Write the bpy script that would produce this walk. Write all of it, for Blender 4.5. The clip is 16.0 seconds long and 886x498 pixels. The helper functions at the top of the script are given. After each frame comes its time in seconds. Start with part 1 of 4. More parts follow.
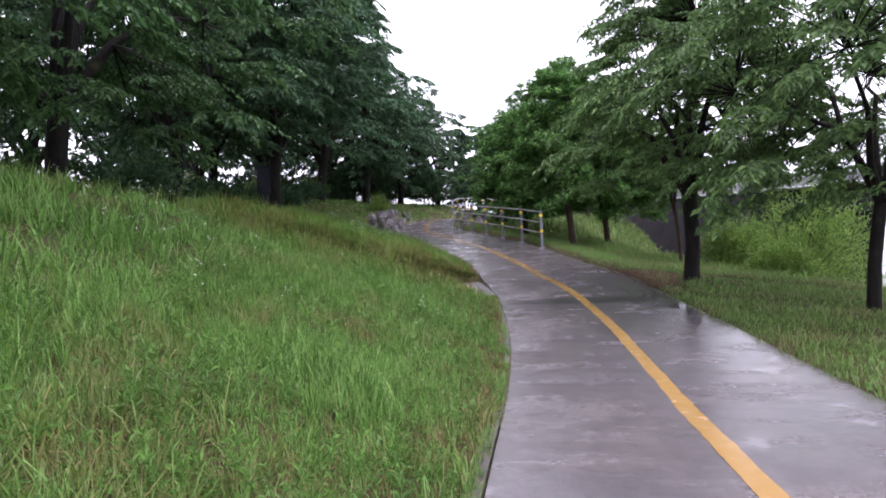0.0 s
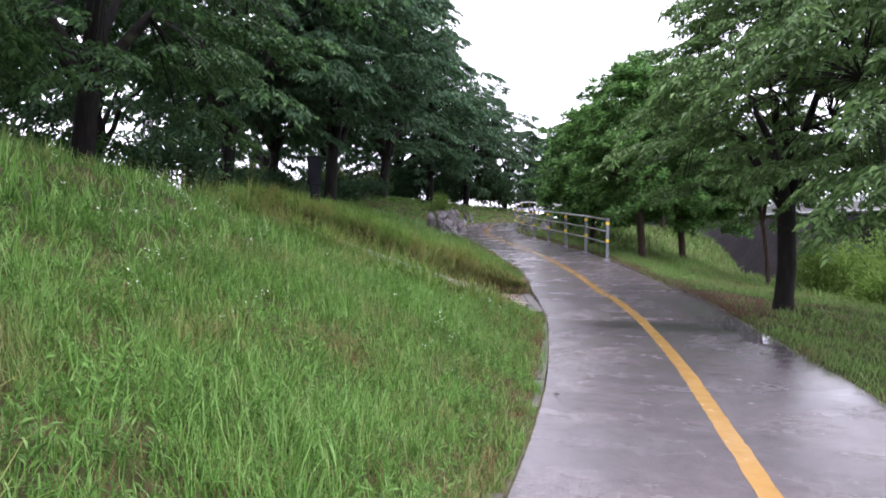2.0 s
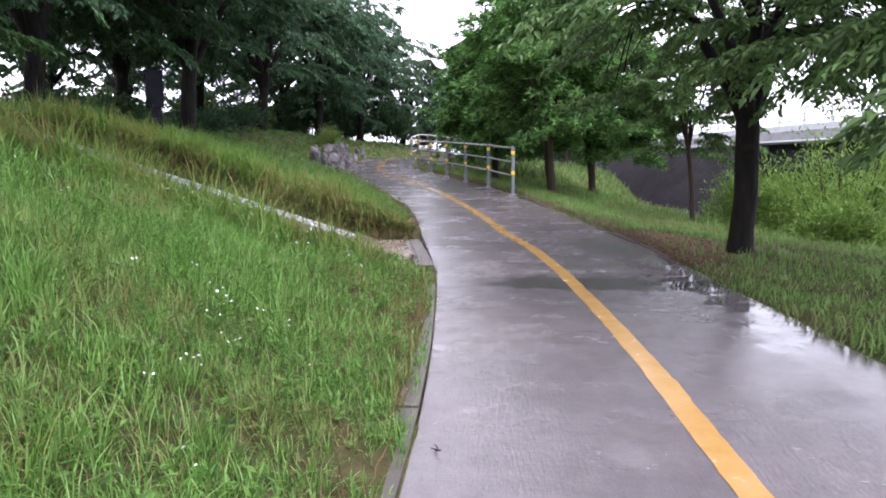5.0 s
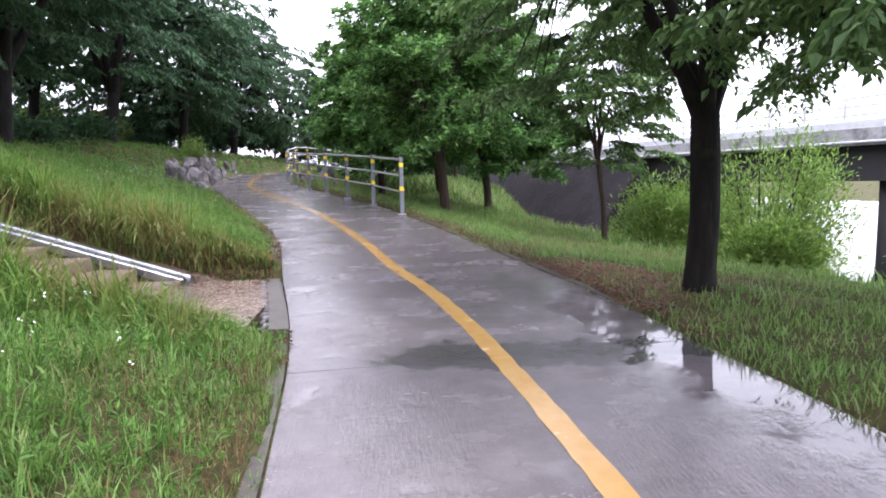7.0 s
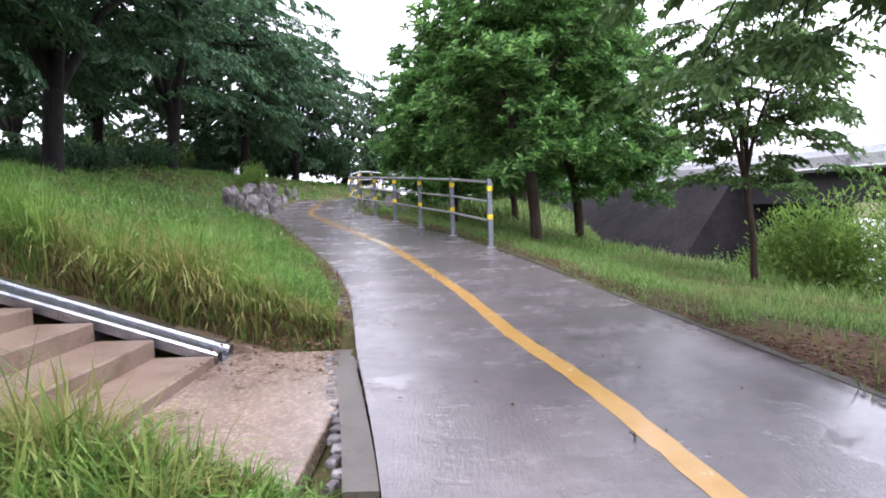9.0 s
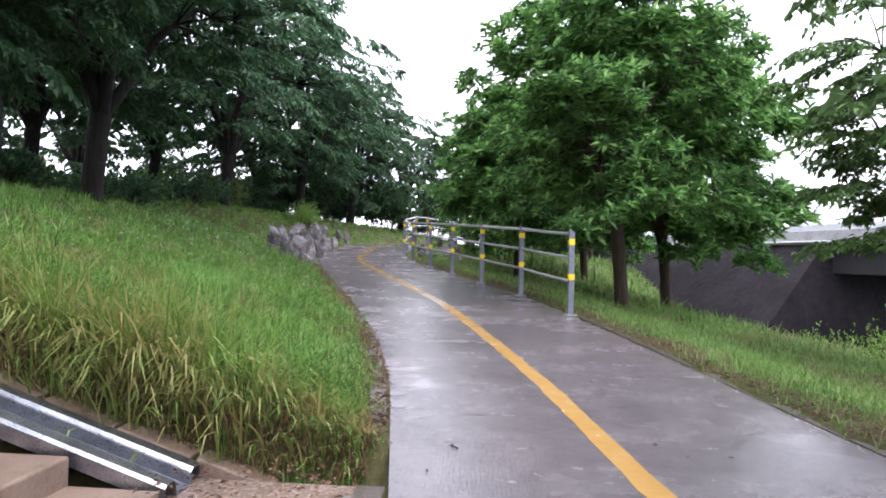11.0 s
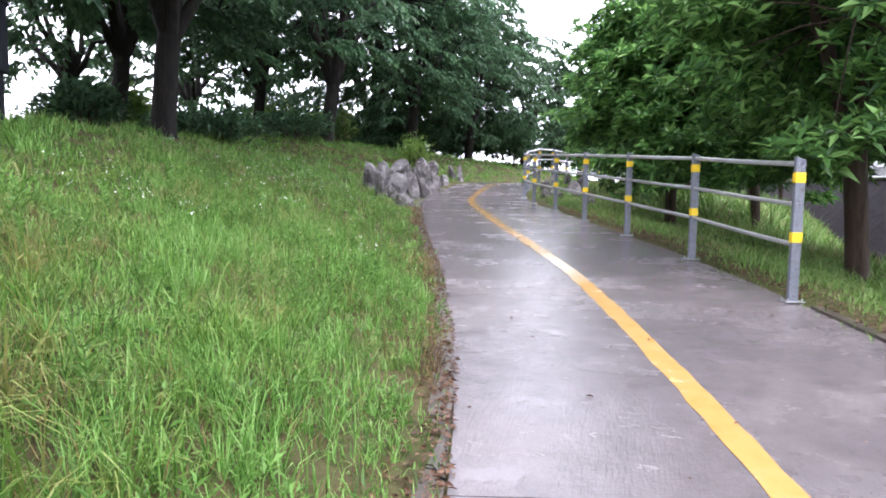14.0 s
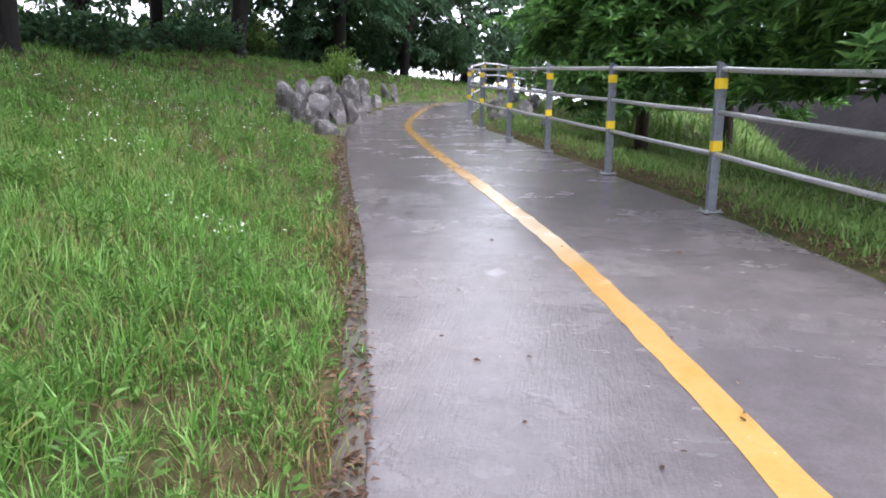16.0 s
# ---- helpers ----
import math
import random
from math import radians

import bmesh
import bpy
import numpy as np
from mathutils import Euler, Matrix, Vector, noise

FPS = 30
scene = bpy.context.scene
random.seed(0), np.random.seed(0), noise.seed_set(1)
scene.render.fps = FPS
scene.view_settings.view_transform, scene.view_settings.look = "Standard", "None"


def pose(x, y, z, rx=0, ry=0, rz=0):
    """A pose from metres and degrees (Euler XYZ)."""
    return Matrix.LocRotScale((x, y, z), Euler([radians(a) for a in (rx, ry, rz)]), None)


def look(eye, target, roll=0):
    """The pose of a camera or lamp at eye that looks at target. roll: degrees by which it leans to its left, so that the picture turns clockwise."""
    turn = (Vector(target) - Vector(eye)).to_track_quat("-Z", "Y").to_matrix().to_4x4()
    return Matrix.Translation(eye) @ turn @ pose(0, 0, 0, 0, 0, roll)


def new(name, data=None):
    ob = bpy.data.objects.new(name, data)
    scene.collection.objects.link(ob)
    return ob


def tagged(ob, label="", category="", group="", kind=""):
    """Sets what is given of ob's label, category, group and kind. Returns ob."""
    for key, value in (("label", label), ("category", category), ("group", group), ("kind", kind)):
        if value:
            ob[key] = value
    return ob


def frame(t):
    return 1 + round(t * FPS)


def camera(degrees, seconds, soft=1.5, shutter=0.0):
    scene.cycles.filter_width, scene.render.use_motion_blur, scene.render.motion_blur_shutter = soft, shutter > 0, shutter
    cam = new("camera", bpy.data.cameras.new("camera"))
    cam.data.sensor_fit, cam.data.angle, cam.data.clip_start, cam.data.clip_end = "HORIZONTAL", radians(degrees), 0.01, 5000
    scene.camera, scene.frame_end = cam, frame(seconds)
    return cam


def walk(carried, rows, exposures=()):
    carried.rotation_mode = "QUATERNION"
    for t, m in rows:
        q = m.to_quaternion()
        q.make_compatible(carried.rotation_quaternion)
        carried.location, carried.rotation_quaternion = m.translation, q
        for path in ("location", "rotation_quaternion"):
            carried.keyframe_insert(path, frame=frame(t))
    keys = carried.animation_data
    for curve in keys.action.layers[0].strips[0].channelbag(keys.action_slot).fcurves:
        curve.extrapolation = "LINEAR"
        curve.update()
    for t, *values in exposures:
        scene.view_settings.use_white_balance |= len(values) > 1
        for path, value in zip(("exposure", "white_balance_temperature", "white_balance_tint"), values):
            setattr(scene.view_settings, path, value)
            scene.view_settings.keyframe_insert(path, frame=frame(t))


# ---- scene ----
cam = camera(70.2, 16.0, soft=1.8)
PATH = [
    (0, (1.847, -1.309, 1.56), (1.587, 0.672, 1.478), -3.2),
    (0.5, (1.958, -1.006, 1.535), (1.526, 0.947, 1.526), -2.4),
    (1, (1.916, -0.499, 1.532), (1.531, 1.464, 1.504), -2.7),
    (1.5, (1.954, -0.098, 1.503), (1.468, 1.842, 1.546), -2.6),
    (2, (2.087, 0.276, 1.508), (1.613, 2.217, 1.441), 0.0),
    (2.5, (1.938, 0.995, 1.563), (1.581, 2.961, 1.484), -0.1),
    (3, (2.023, 1.313, 1.5), (1.643, 3.275, 1.418), 2.0),
    (5.5, (2.023, 4.049, 1.261), (1.879, 6.024, 0.984), -1.2),
    (6, (2.023, 4.7, 1.251), (1.974, 6.69, 1.051), -1.2),
    (6.5, (2.144, 5.291, 1.263), (2.45, 7.252, 1.012), 1.5),
    (7, (2.069, 5.763, 1.277), (2.241, 7.744, 1.062), -1.1),
    (7.5, (2.036, 6.307, 1.312), (2.214, 8.286, 1.081), 0.7),
    (8, (1.894, 6.801, 1.32), (1.864, 8.79, 1.108), -3.2),
    (10.5, (1.322, 9.969, 1.386), (1.363, 11.968, 1.384), 0.5),
    (11, (1.321, 10.207, 1.39), (1.147, 12.199, 1.412), 1.3),
    (11.5, (1.297, 10.767, 1.416), (0.96, 12.738, 1.361), -1.4),
    (12, (1.319, 11.41, 1.404), (1.102, 13.396, 1.311), 0.2),
    (12.5, (1.217, 11.924, 1.445), (0.716, 13.858, 1.356), -1.9),
    (13, (1.134, 12.368, 1.474), (0.538, 14.275, 1.385), -0.2),
    (13.5, (1.097, 12.912, 1.481), (0.257, 14.724, 1.371), -0.9),
    (14, (0.991, 13.468, 1.488), (0.434, 15.379, 1.302), 0.8),
    (14.5, (0.859, 14.041, 1.435), (0.335, 15.951, 1.156), 1.6),
    (15, (0.791, 14.582, 1.504), (0.392, 16.518, 1.2), 1.5),
    (15.5, (0.663, 15.223, 1.505), (0.278, 17.154, 1.155), -0.5),
    (16, (0.487, 15.727, 1.581), (0.121, 17.644, 1.148), -0.1),
]
walk(cam, [(t, look(eye, target, roll)) for t, eye, target, roll in PATH], [(t, stops + 0.09, 6500, float(np.interp(t, (0, 3, 8, 10.5, 13, 16), (19, 17, 15, 11.5, 13, 9)))) for t, stops in ((0, 1.05), (1.5, 1.15), (3, 1.67), (5.5, 1.48), (8, 1.75), (10.5, 1.76), (11.2, 1.65), (12.5, 2.1), (14.5, 2.05), (16, 1.85))])

# ---- world and sun: bright overcast, rain ----
world = bpy.data.worlds.new("overcast")
scene.world = world
world.use_nodes = True
wn, wl = world.node_tree.nodes, world.node_tree.links
sky = wn.new("ShaderNodeTexSky")
sky.sky_type = "NISHITA"
sky.sun_disc = False
sky.sun_elevation = radians(62)
sky.sun_rotation = radians(150)
sky.air_density, sky.dust_density, sky.ozone_density = 1.0, 2.0, 1.0
grey = wn.new("ShaderNodeHueSaturation")
grey.inputs["Saturation"].default_value = 0.12
wl.new(sky.outputs[0], grey.inputs["Color"])
bg = wn["Background"]
bg.inputs["Strength"].default_value = 0.15
cloud = wn.new("ShaderNodeMix")
cloud.data_type = "RGBA"
cloud.inputs[0].default_value = 0.85
cloud.inputs[7].default_value = (6.95, 7.2, 8.55, 1)
wl.new(grey.outputs[0], cloud.inputs[6])
wl.new(cloud.outputs[2], bg.inputs["Color"])

sun_data = bpy.data.lights.new("sun", "SUN")
sun_data.energy, sun_data.angle, sun_data.color = 0.6, radians(25), (1.0, 0.97, 0.93)
sun = new("sun", sun_data)
sun.matrix_world = look((0, 0, 30), (-6, 10, 0))


# ---- materials ----
def material(name):
    m = bpy.data.materials.new(name)
    m.use_nodes = True
    return m, m.node_tree.nodes, m.node_tree.links, m.node_tree.nodes["Principled BSDF"]


def noise_node(n, l, vec, scale, detail=4.0, rough=0.55):
    t = n.new("ShaderNodeTexNoise")
    t.inputs["Scale"].default_value = scale
    t.inputs["Detail"].default_value = detail
    t.inputs["Roughness"].default_value = rough
    l.new(vec, t.inputs["Vector"])
    return t.outputs["Fac"]


def ramp_node(n, l, fac, stops):
    r = n.new("ShaderNodeValToRGB")
    e = r.color_ramp.elements
    while len(e) < len(stops):
        e.new(0.5)
    for k, (p, c) in zip(e, stops):
        k.position = p
        k.color = (c, c, c, 1) if isinstance(c, (int, float)) else (*c, 1)
    l.new(fac, r.inputs["Fac"])
    return r.outputs["Color"]


def mix_node(n, l, fac, a, b, mode="MIX"):
    m = n.new("ShaderNodeMix")
    m.data_type, m.blend_type = "RGBA", mode
    for key, v in ((0, fac), (6, a), (7, b)):
        if isinstance(v, (int, float)):
            m.inputs[key].default_value = v
        elif isinstance(v, tuple):
            m.inputs[key].default_value = (*v, 1)
        else:
            l.new(v, m.inputs[key])
    return m.outputs[2]


def math_node(n, l, op, a, b=0.0, clamp=False):
    m = n.new("ShaderNodeMath")
    m.operation, m.use_clamp = op, clamp
    for k, v in enumerate((a, b)):
        if isinstance(v, (int, float)):
            m.inputs[k].default_value = v
        else:
            l.new(v, m.inputs[k])
    return m.outputs[0]


def bump_node(n, l, height, strength, distance, bsdf):
    b = n.new("ShaderNodeBump")
    b.inputs["Strength"].default_value = strength
    b.inputs["Distance"].default_value = distance
    l.new(height, b.inputs["Height"])
    l.new(b.outputs[0], bsdf.inputs["Normal"])
    return b


def position(n):
    return n.new("ShaderNodeNewGeometry").outputs["Position"]


def surface(name, c1, c2, scale=3.0, rough=0.6, metal=0.0, bump=0.3, fine=40.0, dist=0.01, dirt=None, spec=0.5):
    """A plain weathered surface: two colours at a large and a fine scale, with relief."""
    m, n, l, b = material(name)
    co = n.new("ShaderNodeTexCoord").outputs["Object"]
    big = ramp_node(n, l, noise_node(n, l, co, scale), [(0.3, c1), (0.7, c2)])
    small = noise_node(n, l, co, fine, 6.0, 0.65)
    col = mix_node(n, l, 0.35, big, ramp_node(n, l, small, [(0.25, 0.25), (0.75, 0.95)]), "OVERLAY")
    if dirt:
        mask = ramp_node(n, l, noise_node(n, l, co, scale * 2.7, 8.0, 0.7), [(0.5, 0.0), (0.68, 1.0)])
        col = mix_node(n, l, mask, col, dirt)
    l.new(col, b.inputs["Base Color"])
    l.new(ramp_node(n, l, small, [(0.2, max(0.02, rough - 0.15)), (0.8, min(1, rough + 0.15))]), b.inputs["Roughness"])
    b.inputs["Metallic"].default_value = metal
    b.inputs["Specular IOR Level"].default_value = spec
    bump_node(n, l, small, bump, dist, b)
    return m


def leaf_material(name, dark, mid, light, through_light=0.35, rough=0.45):
    """Leaves and blades: every leaf its own shade, light shining through it, wet gloss."""
    m, n, l, b = material(name)
    geo = n.new("ShaderNodeNewGeometry")
    col = ramp_node(n, l, geo.outputs["Random Per Island"], [(0.0, dark), (0.55, mid), (1.0, light)])
    patch = ramp_node(n, l, noise_node(n, l, geo.outputs["Position"], 1.3), [(0.3, 0.22), (0.7, 0.78)])
    col = mix_node(n, l, 0.6, col, patch, "OVERLAY")
    l.new(col, b.inputs["Base Color"])
    b.inputs["Roughness"].default_value = rough
    b.inputs["Specular IOR Level"].default_value = 0.35
    tr = n.new("ShaderNodeBsdfTranslucent")
    l.new(col, tr.inputs["Color"])
    mx = n.new("ShaderNodeMixShader")
    mx.inputs[0].default_value = through_light
    l.new(b.outputs[0], mx.inputs[1])
    l.new(tr.outputs[0], mx.inputs[2])
    l.new(mx.outputs[0], n["Material Output"].inputs["Surface"])
    return m


def grass_material(name, dark, mid, light, dry, shift=0.0):
    """Blades of grass: green with dry patches of their own shape."""
    m, n, l, b = material(name)
    geo = n.new("ShaderNodeNewGeometry")
    col = ramp_node(n, l, geo.outputs["Random Per Island"], [(0.0, dark), (0.5, mid), (1.0, light)])
    p1 = noise_node(n, l, geo.outputs["Position"], 0.9, 5.0, 0.6)
    p2 = noise_node(n, l, geo.outputs["Position"], 5.0, 3.0, 0.6)
    mask = ramp_node(n, l, math_node(n, l, "ADD", math_node(n, l, "MULTIPLY", p1, 0.7), math_node(n, l, "MULTIPLY", p2, 0.3)), [(0.50 - shift, 0.0), (0.62 - shift, 1.0)])
    pick = math_node(n, l, "GREATER_THAN", geo.outputs["Random Per Island"], 0.45)
    col = mix_node(n, l, math_node(n, l, "MULTIPLY", mask, math_node(n, l, "ADD", math_node(n, l, "MULTIPLY", pick, 0.6), 0.15)), col, dry)
    l.new(col, b.inputs["Base Color"])
    b.inputs["Roughness"].default_value = 0.5
    b.inputs["Specular IOR Level"].default_value = 0.3
    tr = n.new("ShaderNodeBsdfTranslucent")
    l.new(col, tr.inputs["Color"])
    mx = n.new("ShaderNodeMixShader")
    mx.inputs[0].default_value = 0.4
    l.new(b.outputs[0], mx.inputs[1])
    l.new(tr.outputs[0], mx.inputs[2])
    l.new(mx.outputs[0], n["Material Output"].inputs["Surface"])
    return m


def wet_concrete():
    """Broomed concrete, rained on: damp film, standing water in shallow hollows, darker soaked patches."""
    m, n, l, b = material("wet_concrete")
    pos = position(n)
    sep = n.new("ShaderNodeSeparateXYZ")
    l.new(pos, sep.inputs[0])
    big = noise_node(n, l, pos, 0.45, 3.0, 0.5)
    mid = noise_node(n, l, pos, 2.2, 5.0, 0.6)
    fine = noise_node(n, l, pos, 90.0, 5.0, 0.7)
    stretch = n.new("ShaderNodeMapping")
    stretch.inputs["Scale"].default_value = (70.0, 9.0, 30.0)
    stretch.inputs["Rotation"].default_value = (0, 0, radians(12))
    l.new(pos, stretch.inputs["Vector"])
    broom = noise_node(n, l, stretch.outputs[0], 1.0, 3.0, 0.6)
    base = ramp_node(n, l, mid, [(0.3, (0.136, 0.117, 0.122)), (0.7, (0.184, 0.159, 0.165))])
    soaked = ramp_node(n, l, big, [(0.42, 0.0), (0.58, 1.0)])
    base = mix_node(n, l, math_node(n, l, "MULTIPLY", soaked, 0.55), base, (0.11, 0.098, 0.108))
    grain = ramp_node(n, l, fine, [(0.3, 0.34), (0.7, 0.66)])
    base = mix_node(n, l, 0.45, base, grain, "OVERLAY")
    blot = ramp_node(n, l, noise_node(n, l, pos, 5.5, 6.0, 0.7), [(0.35, 0.30), (0.65, 0.66)])
    base = mix_node(n, l, 0.4, base, blot, "OVERLAY")
    # hollow across the path beside the joint, and along the low edge
    speck = noise_node(n, l, pos, 11.0, 4.0, 0.7)
    pits = noise_node(n, l, pos, 28.0, 3.0, 0.6)
    wob = math_node(n, l, "ADD", math_node(n, l, "MULTIPLY", math_node(n, l, "SUBTRACT", mid, 0.5), 1.6), math_node(n, l, "MULTIPLY", math_node(n, l, "SUBTRACT", speck, 0.5), 0.5))
    yy = math_node(n, l, "ADD", sep.outputs[1], math_node(n, l, "MULTIPLY", wob, 0.5))
    band = math_node(n, l, "SUBTRACT", 1.0, math_node(n, l, "DIVIDE", math_node(n, l, "ABSOLUTE", math_node(n, l, "SUBTRACT", yy, 10.08)), 0.42), True)
    band = math_node(n, l, "MULTIPLY", band, math_node(n, l, "MULTIPLY", math_node(n, l, "SUBTRACT", sep.outputs[0], 1.6), 1.4, True))
    band = math_node(n, l, "MULTIPLY", band, 0.8)
    along = math_node(n, l, "SUBTRACT", 1.5, math_node(n, l, "DIVIDE", math_node(n, l, "ABSOLUTE", math_node(n, l, "SUBTRACT", sep.outputs[1], 9.9)), 2.5), True)
    rim = math_node(n, l, "MULTIPLY", math_node(n, l, "MAXIMUM", math_node(n, l, "SUBTRACT", sep.outputs[1], 8.5), 0.0), 0.22)
    reach = math_node(n, l, "ADD", math_node(n, l, "ADD", sep.outputs[0], rim), math_node(n, l, "ADD", wob, -3.87))
    low = math_node(n, l, "MULTIPLY", math_node(n, l, "MULTIPLY", reach, 3.5, True), along)
    hollow = math_node(n, l, "MAXIMUM", math_node(n, l, "MULTIPLY", band, 0.7, True), low)
    pools = ramp_node(n, l, mid, [(0.57, 0.0), (0.62, 0.6)])
    wide = n.new("ShaderNodeMapping")
    wide.inputs["Scale"].default_value = (0.75, 1.9, 1.0)
    l.new(pos, wide.inputs["Vector"])
    film = ramp_node(n, l, noise_node(n, l, wide.outputs[0], 1.0, 7.0, 0.62), [(0.44, 0.0), (0.53, 1.0)])
    water = math_node(n, l, "MAXIMUM", hollow, pools, True)
    base = mix_node(n, l, math_node(n, l, "MULTIPLY", film, 0.28), base, (0.105, 0.092, 0.100))
    # wet hollow at the joint: the trees' dark reflection painted into the base colour
    base = mix_node(n, l, math_node(n, l, "MULTIPLY", ramp_node(n, l, band, [(0.25, 0.0), (0.42, 1.0)]), 0.8), base, (0.058, 0.054, 0.057))
    l.new(base, b.inputs["Base Color"])
    rough = mix_node(n, l, film, ramp_node(n, l, mid, [(0.3, 0.20), (0.7, 0.36)]), ramp_node(n, l, mid, [(0.3, 0.07), (0.7, 0.15)]))
    l.new(mix_node(n, l, water, rough, (0.025, 0.025, 0.025)), b.inputs["Roughness"])
    b.inputs["Specular IOR Level"].default_value = 0.42
    h = math_node(n, l, "ADD", math_node(n, l, "ADD", math_node(n, l, "MULTIPLY", fine, 0.5), math_node(n, l, "MULTIPLY", pits, 0.9)), math_node(n, l, "MULTIPLY", broom, 0.9))
    h = math_node(n, l, "MULTIPLY", h, math_node(n, l, "SUBTRACT", 1.0, math_node(n, l, "MULTIPLY", water, 0.985)))
    bump_node(n, l, h, 0.5, 0.005, b)
    return m


def line_paint():
    m, n, l, b = material("yellow_line_paint")
    pos = position(n)
    sep = n.new("ShaderNodeSeparateXYZ")
    l.new(pos, sep.inputs[0])
    mid = noise_node(n, l, pos, 6.0, 6.0, 0.7)
    fine = noise_node(n, l, pos, 60.0, 5.0, 0.7)
    col = ramp_node(n, l, mid, [(0.3, (0.42, 0.235, 0.072)), (0.7, (0.53, 0.315, 0.112))])
    # a stretch of older, bleached paint
    old = math_node(n, l, "SUBTRACT", 1.0, math_node(n, l, "DIVIDE", math_node(n, l, "ABSOLUTE", math_node(n, l, "SUBTRACT", sep.outputs[1], 20.7)), 0.95), True)
    col = mix_node(n, l, math_node(n, l, "MULTIPLY", math_node(n, l, "MULTIPLY", old, 1.5, True), math_node(n, l, "ADD", 0.25, mid)), col, (0.64, 0.54, 0.42))
    worn = ramp_node(n, l, math_node(n, l, "ADD", math_node(n, l, "MULTIPLY", fine, 0.6), math_node(n, l, "MULTIPLY", mid, 0.4)), [(0.54, 0.0), (0.66, 0.7)])
    col = mix_node(n, l, worn, col, (0.25, 0.21, 0.17))
    l.new(col, b.inputs["Base Color"])
    l.new(ramp_node(n, l, mid, [(0.3, 0.12), (0.7, 0.30)]), b.inputs["Roughness"])
    b.inputs["Coat Weight"].default_value = 0.3
    b.inputs["Coat Roughness"].default_value = 0.06
    bump_node(n, l, fine, 0.2, 0.002, b)
    return m


def soil_material():
    m, n, l, b = material("turf_soil")
    pos = position(n)
    big = noise_node(n, l, pos, 0.7, 5.0, 0.6)
    fine = noise_node(n, l, pos, 11.0, 8.0, 0.75)
    col = ramp_node(n, l, big, [(0.35, (0.062, 0.074, 0.027)), (0.55, (0.090, 0.082, 0.038)), (0.75, (0.13, 0.088, 0.050))])
    dist = n.new("ShaderNodeVectorMath")
    dist.operation = "DISTANCE"
    dist.inputs[1].default_value = (4.45, 12.3, 0.2)
    l.new(pos, dist.inputs[0])
    worn = math_node(n, l, "SUBTRACT", 2.3, math_node(n, l, "ADD", dist.outputs["Value"], math_node(n, l, "MULTIPLY", big, 1.8)), True)
    col = mix_node(n, l, math_node(n, l, "MULTIPLY", worn, 1.5, True), col, (0.15, 0.092, 0.055))
    col = mix_node(n, l, 0.6, col, ramp_node(n, l, fine, [(0.3, 0.08), (0.7, 0.9)]), "OVERLAY")
    l.new(col, b.inputs["Base Color"])
    b.inputs["Roughness"].default_value = 0.9
    b.inputs["Specular IOR Level"].default_value = 0.12
    bump_node(n, l, fine, 0.8, 0.05, b)
    return m


def bark_material(name, c1, c2):
    m, n, l, b = material(name)
    co = n.new("ShaderNodeTexCoord").outputs["Object"]
    mp = n.new("ShaderNodeMapping")
    mp.inputs["Scale"].default_value = (14, 14, 2.2)
    l.new(co, mp.inputs["Vector"])
    ridges = noise_node(n, l, mp.outputs[0], 1.0, 7.0, 0.65)
    col = ramp_node(n, l, ridges, [(0.3, c1), (0.7, c2)])
    moss = ramp_node(n, l, noise_node(n, l, co, 2.5, 5.0), [(0.58, 0.0), (0.75, 0.5)])
    col = mix_node(n, l, moss, col, (0.06, 0.075, 0.035))
    l.new(col, b.inputs["Base Color"])
    b.inputs["Roughness"].default_value = 0.75
    b.inputs["Specular IOR Level"].default_value = 0.2
    bump_node(n, l, ridges, 1.0, 0.04, b)
    return m


def water_material():
    m, n, l, b = material("river_water")
    pos = position(n)
    b.inputs["Base Color"].default_value = (0.03, 0.035, 0.03, 1)
    b.inputs["Roughness"].default_value = 0.06
    bump_node(n, l, noise_node(n, l, pos, 1.6, 3.0), 0.25, 0.05, b)
    return m


M_CONCRETE = wet_concrete()
M_LINE = line_paint()
M_SOIL = soil_material()
M_GRASS = grass_material("bank_grass", (0.045, 0.112, 0.022), (0.145, 0.315, 0.054), (0.31, 0.51, 0.165), (0.31, 0.245, 0.12), 0.0)
M_TALL = grass_material("tall_grass", (0.065, 0.140, 0.024), (0.16, 0.285, 0.052), (0.29, 0.41, 0.12), (0.34, 0.255, 0.11), 0.05)
M_VERGE = grass_material("verge_grass", (0.085, 0.165, 0.038), (0.165, 0.295, 0.070), (0.28, 0.41, 0.145), (0.28, 0.22, 0.12), 0.02)
M_WEED = leaf_material("weed_leaves", (0.06, 0.14, 0.025), (0.11, 0.23, 0.046), (0.18, 0.33, 0.08))
M_PETAL = surface("white_petals", (0.75, 0.76, 0.72), (0.85, 0.85, 0.82), rough=0.6, bump=0.1)
M_LEAF_L = leaf_material("cherry_leaves", (0.034, 0.080, 0.040), (0.058, 0.126, 0.060), (0.098, 0.188, 0.086))
M_LEAF_R = leaf_material("broad_leaves", (0.034, 0.092, 0.029), (0.105, 0.240, 0.062), (0.26, 0.46, 0.135))
M_LEAF_A = leaf_material("zelkova_leaves", (0.050, 0.100, 0.032), (0.095, 0.178, 0.054), (0.165, 0.275, 0.090))
M_LEAF_N = leaf_material("near_cherry_leaves", (0.026, 0.068, 0.023), (0.050, 0.118, 0.038), (0.105, 0.205, 0.066))
M_LEAF_W = leaf_material("willow_leaves", (0.10, 0.18, 0.035), (0.17, 0.28, 0.06), (0.24, 0.36, 0.09))
M_LEAF_F = leaf_material("far_leaves", (0.030, 0.070, 0.032), (0.050, 0.105, 0.048), (0.080, 0.15, 0.065))
